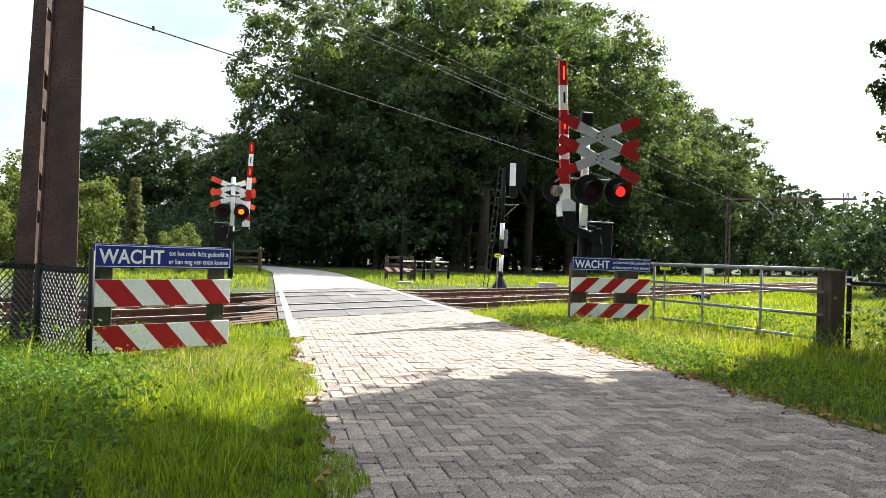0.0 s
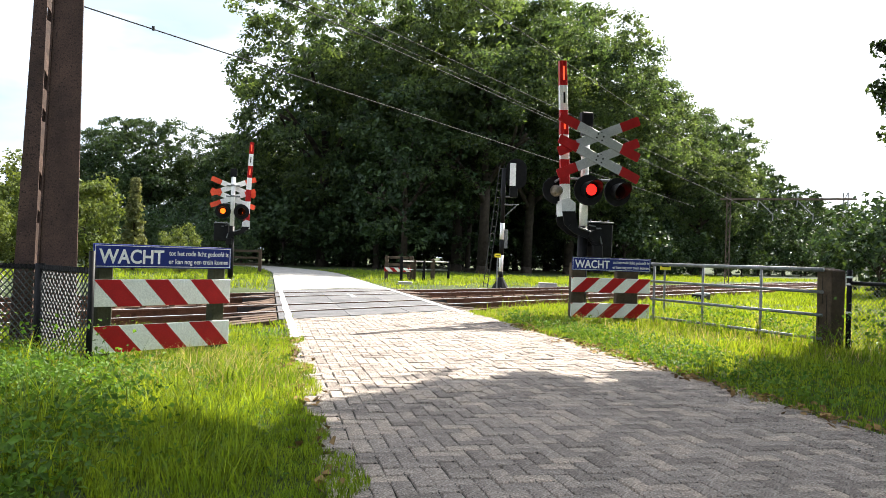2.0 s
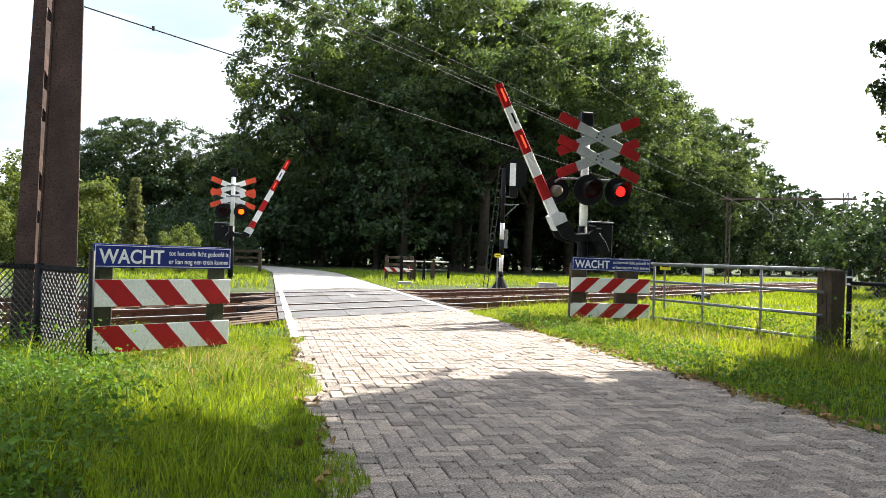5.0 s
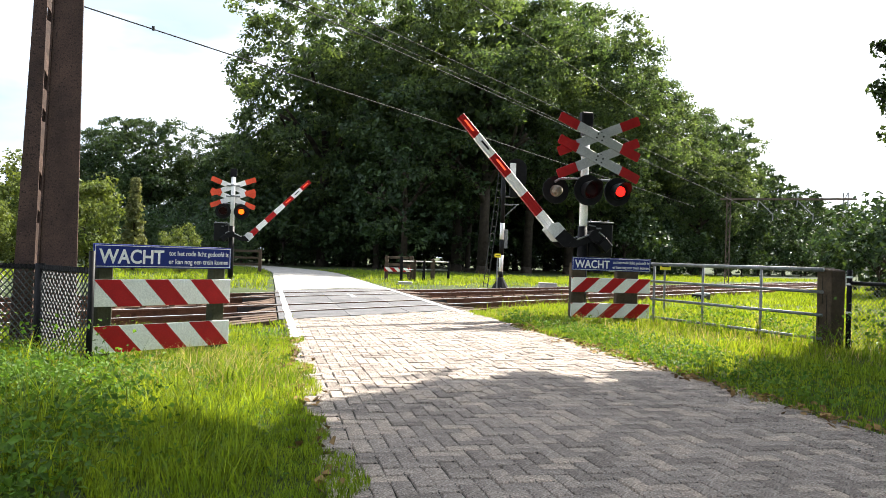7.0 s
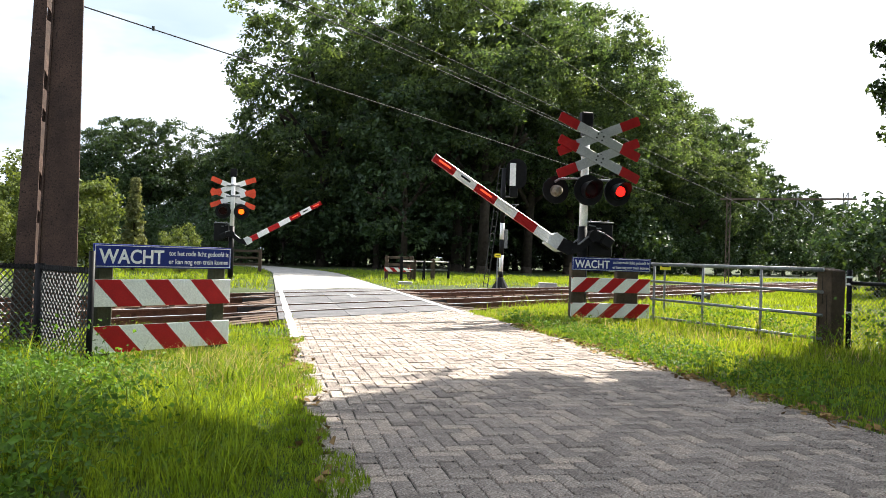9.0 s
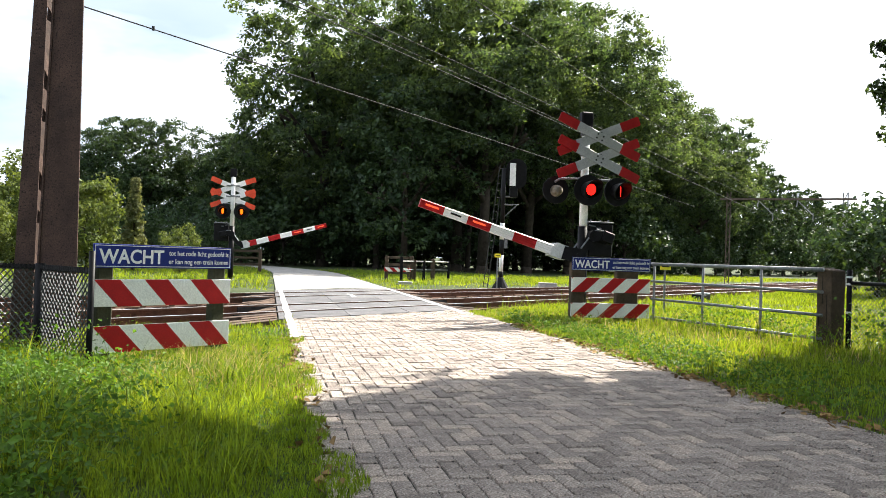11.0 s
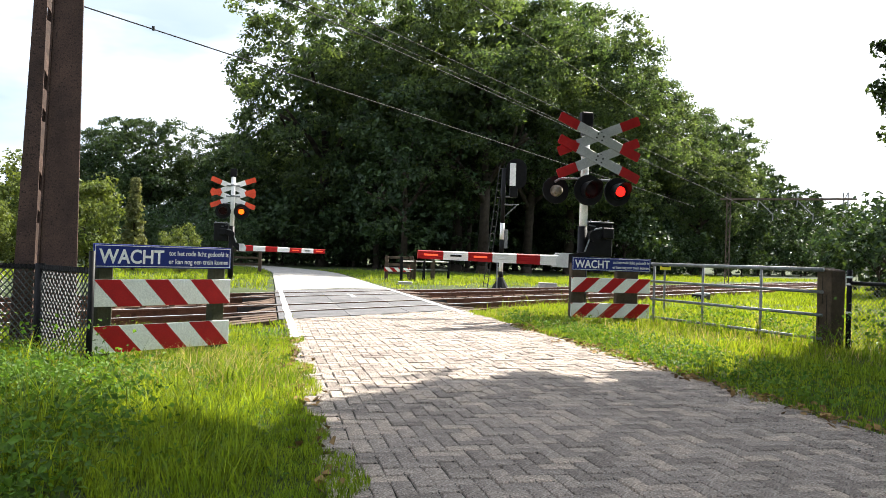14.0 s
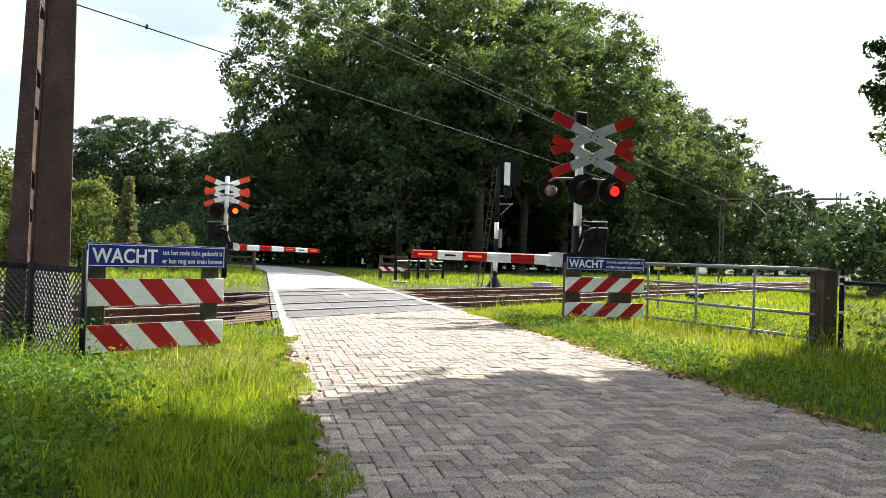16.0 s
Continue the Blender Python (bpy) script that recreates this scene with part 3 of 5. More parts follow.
def lamp_head(top, x, z, y, facing, r, lit, key):
    """A round black backing with a hooded red lens; its inner lamp turns its lit or its dark side outwards."""
    f = -facing
    bm = fresh()
    disc(bm, r, 0.03, Matrix.Translation((0, 0, 0)), 32)
    head = part("lamp_head", bm, M_BLACK, top, "round black backing board with a hooded lamp", Matrix.Translation((x, y, z)))
    bm = fresh()
    seg, r1, r2, dep = 24, r * 0.56, r * 0.51, 0.4
    for i in range(seg):
        a0, a1 = radians(360 * i / seg), radians(360 * (i + 1) / seg)
        cut = lambda a: dep * (0.62 + 0.38 * math.sin(a))
        q = [(math.cos(a) * rr, f * (0.015 + d), math.sin(a) * rr) for a, rr, d in ((a0, r1, 0), (a1, r1, 0), (a1, r1 * 1.04, cut(a1)), (a0, r1 * 1.04, cut(a0)))]
        q2 = [(math.cos(a) * rr, f * (0.015 + d), math.sin(a) * rr) for a, rr, d in ((a0, r2, 0), (a1, r2, 0), (a1, r2 * 1.06, cut(a1)), (a0, r2 * 1.06, cut(a0)))]
        vo, vi = [bm.verts.new(c) for c in q], [bm.verts.new(c) for c in q2]
        bm.faces.new(vo)
        bm.faces.new(vi[::-1])
        bm.faces.new((vo[3], vo[2], vi[2], vi[3]))
    bmesh.ops.recalc_face_normals(bm, faces=bm.faces[:])
    part("hood", bm, M_BLACK, head, "black lamp hood")
    bm = fresh()
    disc(bm, r * 0.43, 0.012, Matrix.Translation((0, f * 0.022, 0)), 28)
    part("lens_seat", bm, M_BLACK, head, "black lens seat")
    # turning lamp: a thin drum with a lit face and a dark face
    bm = fresh()
    disc(bm, r * 0.36, 0.008, Matrix.Translation((0, f * 0.005, 0)), 28)
    lamp = part("lamp", bm, lit, head, "red signal lamp", Matrix.Translation((0, f * 0.13, 0)))
    bm = fresh()
    disc(bm, r * 0.4, 0.008, Matrix.Translation((0, -f * 0.004, 0)), 28)
    me = bpy.data.meshes.new("t")
    bm2 = bmesh.new()
    bm2.from_mesh(lamp.data)
    tmp = bpy.data.meshes.new("back")
    bm.to_mesh(tmp)
    bm.free()
    bm2.from_mesh(tmp)
    bm2.faces.ensure_lookup_table()
    n = len(lamp.data.polygons)
    for i, fc in enumerate(bm2.faces):
        fc.material_index = 0 if i < n else 1
    bm2.to_mesh(lamp.data)
    bm2.free()
    bpy.data.meshes.remove(tmp)
    bpy.data.meshes.remove(me)
    lamp.data.materials.append(M_LENS)
    MOVERS[key] = (lamp, Vector((0, f * 0.13, 0)))
    return head


def make_crossing(name_m, label, side, front, pivot_z, arm_len, drop, mast_top, cross_z, lamp_z, key, arm_at=(0.0, 0.0)):
    """Mast with double crossing sign, twin lamps, drive box and swinging arm. side: the way the arm points in local x; front: the signs face local -y (+1) or away (-1)."""
    top = thing("level_crossing_barrier", name_m, label, "crossing barrier", "barriers of the level crossing")
    f = -front
    bm = fresh()
    rod(bm, (0, 0, -0.2), (0, 0, pivot_z + 0.3), 0.1, 0.1, 16)
    rod(bm, (0, 0, -0.2), (0, 0, 0.05), 0.17, 0.16, 16)
    part("mast_foot", bm, M_BLACK, top, "black mast foot", None, True)
    bm = fresh()
    rod(bm, (0, 0, pivot_z + 0.25), (0, 0, mast_top), 0.082, 0.078, 18)
    part("mast", bm, M_PALE, top, "white round mast", None, True)
    bm = fresh()
    box(bm, 0.24, 0.16, 0.32, Matrix.Translation((0.0, 0.0, mast_top - 0.17)), 0.02)
    part("bell_box", bm, M_BLACK, top, "black bell housing on the mast top")
    # near beams toned down as if shaded, far red ends lifted as if sunlit
    paint, tip = (M_SHADEWHITE, M_RED) if front > 0 else (M_PALE, M_SUNRED)
    off_x, reach, slope = (0.22, 1.84, 23) if front > 0 else (0.0, 1.72, 21)
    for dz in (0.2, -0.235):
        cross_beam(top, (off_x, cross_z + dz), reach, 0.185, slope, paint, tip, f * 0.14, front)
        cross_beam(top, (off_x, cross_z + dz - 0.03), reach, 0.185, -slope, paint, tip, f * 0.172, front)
    bm = fresh()
    for z in (cross_z + 0.2, cross_z - 0.2):
        box(bm, 0.5, 0.03, 0.05, Matrix.Translation((0.1 if front > 0 else 0, f * 0.1, z)), 0.005)
        rod(bm, (0, 0, z + 0.0), (0, 0, z + 0.06), 0.1, 0.1, 14)
    part("bracket", bm, M_STEEL, top, "steel clamp")
    # lamps towards us
    if front > 0:
        la = lamp_head(top, 0.0, lamp_z, -0.2, 1, 0.3, M_LAMP_RED, key + "_l")
        lb = lamp_head(top, 0.63, lamp_z - 0.0, -0.16, 1, 0.28, M_LAMP_RED, key + "_r")
        bm = fresh()
        tube(bm, [(-0.6, 0.06, lamp_z + 0.15), (-0.5, 0.05, lamp_z + 0.22), (0, 0.02, lamp_z + 0.24), (0.65, -0.1, lamp_z + 0.22)], 0.022, 8)
        rod(bm, (0.63, -0.12, lamp_z + 0.22), (0.63, -0.12, lamp_z - 0.1), 0.02, 0.02, 8)
        part("lamp_bracket", bm, M_STEEL, top, "bent steel lamp bracket")
        bm = fresh()
        disc(bm, 0.27, 0.03, Matrix.Translation((0, 0, 0)), 32)
        back = part("lamp_head", bm, M_BLACK, top, "black backing board of a lamp facing away", Matrix.Translation((-0.56, 0.1, lamp_z - 0.0)))
        bm = fresh()
        rod(bm, (0, -0.01, -0.02), (0, -0.16, -0.02), 0.12, 0.09, 20)
        rod(bm, (0, -0.16, -0.02), (0, -0.19, -0.02), 0.09, 0.04, 20)
        part("lamp_housing", bm, M_TAN, back, "tan rear lamp housing", None, True)
    else:
        lamp_head(top, -0.33, lamp_z, -0.1, 1, 0.28, M_LAMP_AMBER, key + "_l")
        lamp_head(top, 0.33, lamp_z, -0.1, 1, 0.28, M_LAMP_AMBER, key + "_r")
        bm = fresh()
        rod(bm, (-0.35, 0, lamp_z + 0.29), (0.35, 0, lamp_z + 0.29), 0.02, 0.02, 8)
        part("lamp_bracket", bm, M_STEEL, top)
    # drive box behind the pivot
    bm = fresh()
    box(bm, 0.52, 0.42, 0.66, Matrix.Translation((-side * 0.38, 0.2, pivot_z - 0.28)), 0.025)
    drive = part("drive_box", bm, M_BLACK, top, "black barrier drive housing")
    bm = fresh()
    box(bm, 0.54, 0.44, 0.03, Matrix.Translation((-side * 0.38, 0.2, pivot_z + 0.382)), 0.008)
    part("lid", bm, M_STEEL, drive, "bright metal lid edge")
    bm = fresh()
    tube(bm, [(-side * 0.25, -0.03, pivot_z + 0.31), (-side * 0.1, -0.05, pivot_z + 0.33)], 0.012, 6)
    box(bm, 0.1, 0.01, 0.03, Matrix.Translation((-side * 0.33, -0.018, pivot_z + 0.26)))
    for x in (-0.2, 0.0, 0.17):
        rod(bm, (-side * 0.38 + x, 0.03, pivot_z + 0.41), (-side * 0.38 + x, 0.03, pivot_z + 0.45), 0.02, 0.016, 8)
    part("label_plate", bm, M_STEEL, drive, "small pale plate")
    # swinging arm, built lowered, pivoting about its origin
    bm = fresh()
    disc(bm, 0.11, 0.5, Matrix.Identity(4), 20)
    arm = part("barrier_arm", bm, M_BLACK, top, "swinging red and white striped barrier arm", Matrix.Translation((-side * arm_at[0], 0.0, pivot_z + arm_at[1])))
    L0 = 0.55 if front > 0 else 0.36
    n = 6 if front > 0 else 7
    sec = (arm_len - L0) / n
    for k in range(n):
        xa, xb = arm_len - sec * k, arm_len - sec * (k + 1)
        wide = lambda x: 0.078 + 0.03 * (arm_len - x) / arm_len
        rows = []
        bm = fresh()
        for x in (xa, xb):
            hh, d = wide(x) * 1.0, 0.055
            ring = [(-d, -hh), (-d * 0.9, -hh * 0.35), (-d, -hh * 0.3), (-d, hh * 0.3), (-d * 0.9, hh * 0.35), (-d, hh * 0.8), (-d * 0.5, hh), (d * 0.5, hh), (d, hh * 0.8), (d, -hh * 0.8), (d * 0.5, -hh), (-d * 0.7, -hh)]
            rows.append([bm.verts.new((side * x, y, -drop + z)) for y, z in ring])
        m_ = len(rows[0])
        for i in range(m_):
            bm.faces.new((rows[0][i], rows[0][(i + 1) % m_], rows[1][(i + 1) % m_], rows[1][i]))
        bm.faces.new(rows[0])
        bm.faces.new(rows[1][::-1])
        bmesh.ops.recalc_face_normals(bm, faces=bm.faces[:])
        red = k % 2 == 0
        part("red_section" if red else "white_section", bm, M_RED if red else M_PALE, arm, "red section of the arm" if red else "white section of the arm")
        if k in (0, 1, 2):
            bm = fresh()
            w_ = sec * (0.55 if k != 1 else 0.45)
            box(bm, w_, 0.02, 0.035, Matrix.Translation((side * (xa + xb) / 2, -0.058, -drop - 0.017)), 0.004)
            part("arm_lamp", bm, M_ARMLAMP if k != 1 else M_BLACK, arm, "small lamp strip set in the arm")
    bm = fresh()
    for y in (-0.16, 0.12):
        prism(bm, [(side * (L0 - 0.12), -drop - 0.13), (side * (L0 + 0.16), -drop - 0.13), (side * (L0 + 0.2), -drop + 0.02), (side * (L0 + 0.1), -drop + 0.15), (side * (L0 - 0.16), -drop + 0.15)], 0.014, Matrix.Translation((0, y, 0)))
    box(bm, 0.3, 0.27, 0.014, Matrix.Translation((side * (L0 + 0.0), -0.01, -drop - 0.12)))
    box(bm, 0.26, 0.27, 0.014, Matrix.Translation((side * (L0 - 0.02), -0.01, -drop + 0.13)))
    part("arm_clamp", bm, M_PALESTEEL, arm, "pale steel clamp holding the arm")
    edge = [(-0.16, 0.15), (-0.02, 0.12), (0.08, -0.06), (0.18, -drop + 0.18), (L0 - 0.06, -drop + 0.13)]
    under = [(L0 - 0.06, -drop - 0.13), (0.24, -drop - 0.1), (0.06, -drop + 0.1), (-0.06, -0.1), (-0.16, -0.04), (-0.22, 0.02), (-0.22, 0.1)]
    for y in (-0.19, 0.16):
        bm = fresh()
        prism(bm, [(side * x, z) for x, z in edge + under], 0.03, Matrix.Translation((0, y, 0)))
        for x, z in ((-0.12, 0.05), (0.18, -drop + 0.03)):
            disc(bm, 0.05, 0.05, Matrix.Translation((side * x, y + 0.015, z)), 12)
        lever = part("swan_neck", bm, M_BLACK, arm, "broad bent black side lever")
        bm = fresh()
        tube(bm, [(side * x, y - 0.012, z + 0.012) for x, z in edge[:-1]], 0.016, 8)
        part("edge_rod", bm, M_STEEL, lever, "pale steel rod along the lever's edge")
    bm = fresh()
    box(bm, 0.24, 0.46, 0.22, Matrix.Translation((-side * 0.3, 0.0, -0.04)), 0.02)
    part("counterweight", bm, M_BLACK, arm, "black counterweight")
    MOVERS[key + "_arm"] = (arm, -side * arm_at[0], pivot_z + arm_at[1], side)
    return top


NEAR_AT, FAR_AT = Vector((2.74, 14.5, 0.0)), Vector((-7.9, 27.5, 0.0))
make_crossing(turn_to(RV, NEAR_AT), "half barrier with shade-greyed red-ended double cross sign and red lamps", -1, 1, 1.5, 3.433, 0.502, 3.9, 3.38, 2.5, "near", (0.142, 0.112))
make_crossing(turn_to(RV, FAR_AT), "half barrier beyond the tracks with white-red double cross", 1, -1, 1.72, 3.48, 0.5, 4.0, 3.3, 2.55, "far")
# ---- masts, wires, signal ----
def make_left_mast():
    """Tall rusty mast of two tapering channels joined by zigzag lacing."""
    top = thing("catenary_mast", Matrix.Translation((-4.1, 7.6, 0)), "tall brown rusty steel mast of two laced channels", "mast")
    H = 9.0
    k = lambda z: (z - 0.9) / 2.62
    # front channel: web towards the road, two flanges behind it
    bm = fresh()
    def plate(x0, x1, y0, y1, dx0=0.0, dx1=0.0):
        vs = [bm.verts.new((x, y, z)) for z in (-0.3, H) for x, y in ((x0 + dx0 * k(z), y0), (x1 + dx1 * k(z), y0), (x1 + dx1 * k(z), y1), (x0 + dx0 * k(z), y1))]
        for a, b, c, d in ((0, 1, 5, 4), (1, 2, 6, 5), (2, 3, 7, 6), (3, 0, 4, 7), (4, 5, 6, 7)):
            bm.faces.new((vs[a], vs[b], vs[c], vs[d]))
    plate(-0.048, 0.332, 0.0, 0.014, 0.05, -0.035)
    bmesh.ops.recalc_face_normals(bm, faces=bm.faces[:])
    front = part("channel_web", bm, M_RUST, top, "brown rusty pitted steel web")
    bm = fresh()
    plate(-0.072, -0.052, -0.012, 0.12, 0.052, 0.052)
    bmesh.ops.recalc_face_normals(bm, faces=bm.faces[:])
    part("channel_flange", bm, M_RUST, top)
    bm = fresh()
    plate(-0.355, -0.16, 0.1, 0.112, 0.09, 0.026)
    bmesh.ops.recalc_face_normals(bm, faces=bm.faces[:])
    part("channel_flange", bm, M_RUST, top)
    bm = fresh()
    plate(-0.368, -0.356, 0.1, 0.32, 0.09, 0.09)
    bmesh.ops.recalc_face_normals(bm, faces=bm.faces[:])
    part("channel_web", bm, M_RUST, top)
    bm = fresh()
    plate(-0.365, -0.16, 0.365, 0.377, 0.09, 0.026)
    bmesh.ops.recalc_face_normals(bm, faces=bm.faces[:])
    part("channel_flange", bm, M_RUST, top)
    for i in range(9):
        zc = -0.06 + 1.07 * i
        x = -0.163 + 0.026 * k(zc)
        for h0, h1, dz in ((0.42, 0.62, 0.0), (0.1, 0.16, 0.52)):
            bm = fresh()
            prism(bm, [(0.0, -h0 / 2), (0.24, -h1 / 2 - 0.12), (0.24, h1 / 2), (0.0, h0 / 2 + 0.1)], 0.01, Matrix.Rotation(radians(90), 4, "Z"))
            part("batten", bm, M_BATTEN, top, "sunlit rusty batten plate", Matrix.Translation((x, 0.11, zc + dz)))
    bm = fresh()
    rr = random.Random(3)
    for i in range(26):
        z = 0.3 + i * 0.3
        rod(bm, (0.03 + rr.uniform(-0.004, 0.004), 0.002, z), (0.03, -0.008, z), 0.012, 0.009, 6)
    part("rivet", bm, M_RUST, front)


def lattice_post(parent, base, h, w, mats):
    """Slender laced post: two angles and zigzag bars."""
    bm = fresh()
    for sx in (-1, 1):
        a = Vector(base) + TN * (sx * w / 2)
        rod(bm, a - UP * 0.3, a + UP * h, 0.038, 0.034, 6)
    part("upright", bm, mats, parent)
    n = int(h / 0.55)
    for i in range(n):
        sgn = 1 if i % 2 else -1
        bm = fresh()
        rod(bm, Vector(base) + TN * (sgn * w / 2) + UP * (i * h / n), Vector(base) - TN * (sgn * w / 2) + UP * ((i + 1) * h / n), 0.025, 0.025, 5)
        part("lacing_bar", bm, mats, parent)


def make_portal(pl, pr, hl, hr, label):
    pl, pr = Vector(pl), Vector(pr)
    top = thing("catenary_portal", None, label, "catenary portal", "portals over the tracks")
    lattice_post(top, pl, hl + 0.45, 0.24, M_MAST)
    lattice_post(top, pr, hr + 0.4, 0.24, M_STEEL)
    bm = fresh()
    a, b = pl + UP * hl, pr + UP * hr
    ext = (b - a).normalized() * 0.6
    m = place_along(a - ext, b + ext)
    box(bm, 0.2, 0.12, (b - a).length + 1.2, m, 0.01)
    part("cross_girder", bm, M_MAST, top, "long level steel girder")
    for f, dz in ((0.28, 0.2), (0.62, 0.2)):
        c = a.lerp(b, f)
        bm = fresh()
        rod(bm, c, c - UP * 0.5 + TT * -0.2, 0.03, 0.03, 6)
        rod(bm, c - UP * 0.1, c + TN * -0.9 - UP * 1.0, 0.03, 0.03, 6)
        rod(bm, c + TN * -0.9 - UP * 0.9, c + TN * -0.9 - UP * 1.4, 0.025, 0.025, 6)
        part("cantilever", bm, M_STEEL, top, "bent wire-holding bracket")
        bm = fresh()
        for i in range(4):
            rod(bm, c + UP * (0.12 + i * 0.07), c + UP * (0.16 + i * 0.07), 0.07, 0.07, 8)
        part("insulator", bm, M_PALESTEEL, top)
    return top


def make_wire(name, pts, r, label):
    cu = bpy.data.curves.new(name, "CURVE")
    cu.dimensions, cu.bevel_depth, cu.bevel_resolution = "3D", r, 1
    sp = cu.splines.new("POLY")
    sp.points.add(len(pts) - 1)
    for q, p in zip(sp.points, pts):
        q.co = (*p, 1)
    tmp = bpy.data.objects.new(name, cu)
    me = bpy.data.meshes.new_from_object(tmp)
    bpy.data.objects.remove(tmp)
    me.materials.clear()
    me.materials.append(M_WIRE)
    ob = new(name, me)
    tagged(ob, label, "overhead wire", "wires over the tracks", "structure")


def strung(a, b, sag, n=14):
    a, b = Vector(a), Vector(b)
    return [a.lerp(b, i / n) - UP * (sag * 4 * (i / n) * (1 - i / n)) for i in range(n + 1)]


def beyond(a, b, back, fwd):
    a, b = Vector(a), Vector(b)
    d = (b - a).normalized()
    return a - d * back, b + d * fwd


make_left_mast()
make_portal((19.09, 49.5, 0), (23.68, 43.5, 0), 5.65, 5.33, "slender steel portal carrying wires over the tracks")
make_portal((41.3, 80, 0), (42.6, 74, 0), 4.55, 4.43, "distant steel portal over the tracks")
for a, b, r in (((-6.5, 13, 5.33), (12.655, 42, 4.94), 0.013), ((-3.33, 14.5, 6.08), (18.1, 47, 5.45), 0.011), ((-3.0, 17, 6.97), (18.1, 47, 6.17), 0.011), ((0.54, 17, 7.09), (19.1, 46, 6.0), 0.01), ((-3.0, 14.4, 6.05), (18.9, 47, 5.1), 0.008)):
    make_wire("overhead_wire", strung(*beyond(a, b, 14, 6), 0.0), r, "taut dark overhead wire")
bm = fresh()
rod(bm, (-5.724, 14.17, 5.29), (-5.724, 14.17, 5.37), 0.028, 0.028, 8)
tagged(part("wire_clamp", bm, M_WIRE), "small dark clamp on an overhead wire", "wire clamp")


def make_signal():
    m = turn_to((1, 0.15, 0), (2.34, 29.5, 0))
    top = thing("railway_signal", m, "black and white banded railway signal with a ladder", "railway signal")
    bm = fresh()
    bmesh.ops.create_cone(bm, cap_ends=True, segments=12, radius1=0.36, radius2=0.1, depth=0.45, matrix=Matrix.Translation((0, 0, 0.17)))
    part("foot", bm, M_BLACK, top, "flared black foot")
    for z0, z1, mt, nm in ((0.4, 0.62, M_BLACK, "black"), (0.62, 1.27, M_PALE, "white"), (1.27, 1.9, M_BLACK, "black"), (1.9, 2.56, M_PALE, "white"), (2.56, 4.75, M_BLACK, "black")):
        bm = fresh()
        rod(bm, (0, 0, z0), (0, 0, z1), 0.09, 0.09, 16)
        part("post_band", bm, mt, top, nm + " painted band of the post", None, True)
    bm = fresh()
    pts = [(0.42 + 0.42 * math.cos(a), 4.75 + 0.42 * math.sin(a)) for a in [radians(i * 12) for i in range(16)]] + [(0.42 + 0.42 * math.cos(a), 4.3 + 0.35 * math.sin(a)) for a in [radians(180 + i * 12) for i in range(16)]]
    prism(bm, pts, 0.04, Matrix.Translation((0.1, 0.0, 0)))
    head = part("signal_head", bm, M_BLACK, top, "rounded black signal backing")
    bm = fresh()
    box(bm, 0.24, 0.05, 0.92, Matrix.Translation((0.36, -0.03, 4.06)), 0.006)
    part("white_panel", bm, M_PALE, head, "white upright panel")
    bm = fresh()
    box(bm, 0.3, 0.25, 0.4, Matrix.Translation((0.42, 0.05, 3.6)), 0.02)
    part("signal_foot", bm, M_BLACK, head)
    bm = fresh()
    rod(bm, (0, 0, 3.62), (0.42, 0.05, 3.62), 0.03, 0.03, 6)
    rod(bm, (0, 0, 3.3), (0.42, 0.05, 3.3), 0.03, 0.03, 6)
    rod(bm, (0, -0.05, 3.3), (0.55, -0.3, 3.3), 0.02, 0.02, 6)
    rod(bm, (0.55, -0.3, 3.32), (0.1, -0.05, 2.85), 0.02, 0.02, 6)
    part("bracket", bm, M_STEEL, top, "grey steel bracket")
    bm = fresh()
    box(bm, 0.13, 0.12, 0.75, Matrix.Translation((0.16, 0, 1.55)), 0.01)
    part("cable_box", bm, M_STEEL, top, "grey cable box")
    bm = fresh()
    for dx in (-0.09, 0.09):
        rod(bm, (-0.52 + dx, 0.45, -0.05), (0.02 + dx - 0.04, 0.25, 4.9), 0.018, 0.018, 6)
    part("ladder_rail", bm, M_WIRE, top, "dark ladder side rails")
    for i in range(17):
        f = (i + 0.5) / 17
        c = Vector((-0.52, 0.45, -0.05)).lerp(Vector((-0.02, 0.25, 4.9)), f)
        bm = fresh()
        rod(bm, c - Vector((0.09, 0, 0)), c + Vector((0.09, 0, 0)), 0.012, 0.012, 5)
        part("rung", bm, M_WIRE, top)


def make_yellow_post(x, y, z0, w, h, label):
    top = thing("marker_post", Matrix.Translation((x, y, 0)), label, "marker post")
    bm = fresh()
    rod(bm, (0, 0, -0.3), (0, 0, z0 + h * 0.5), 0.025, 0.025, 8)
    part("post", bm, M_STEEL, top)
    bm = fresh()
    box(bm, w, 0.012, h, Matrix.Translation((0, -0.035, z0)), 0.004)
    plate = part("plate", bm, M_YELLOW, top, "yellow enamel plate")
    bm = fresh()
    box(bm, w * 0.7, 0.004, h * 0.15, Matrix.Translation((0, -0.043, z0 + h * 0.42)))
    part("bar", bm, M_BLACK, plate, "dark unreadable line")


make_signal()
make_yellow_post(2.12, 28.5, 1.17, 0.24, 0.15, "thin post with a small yellow plate by the signal")
make_yellow_post(5.13, 17.0, 0.98, 0.25, 0.16, "thin post with a small yellow plate near the track")
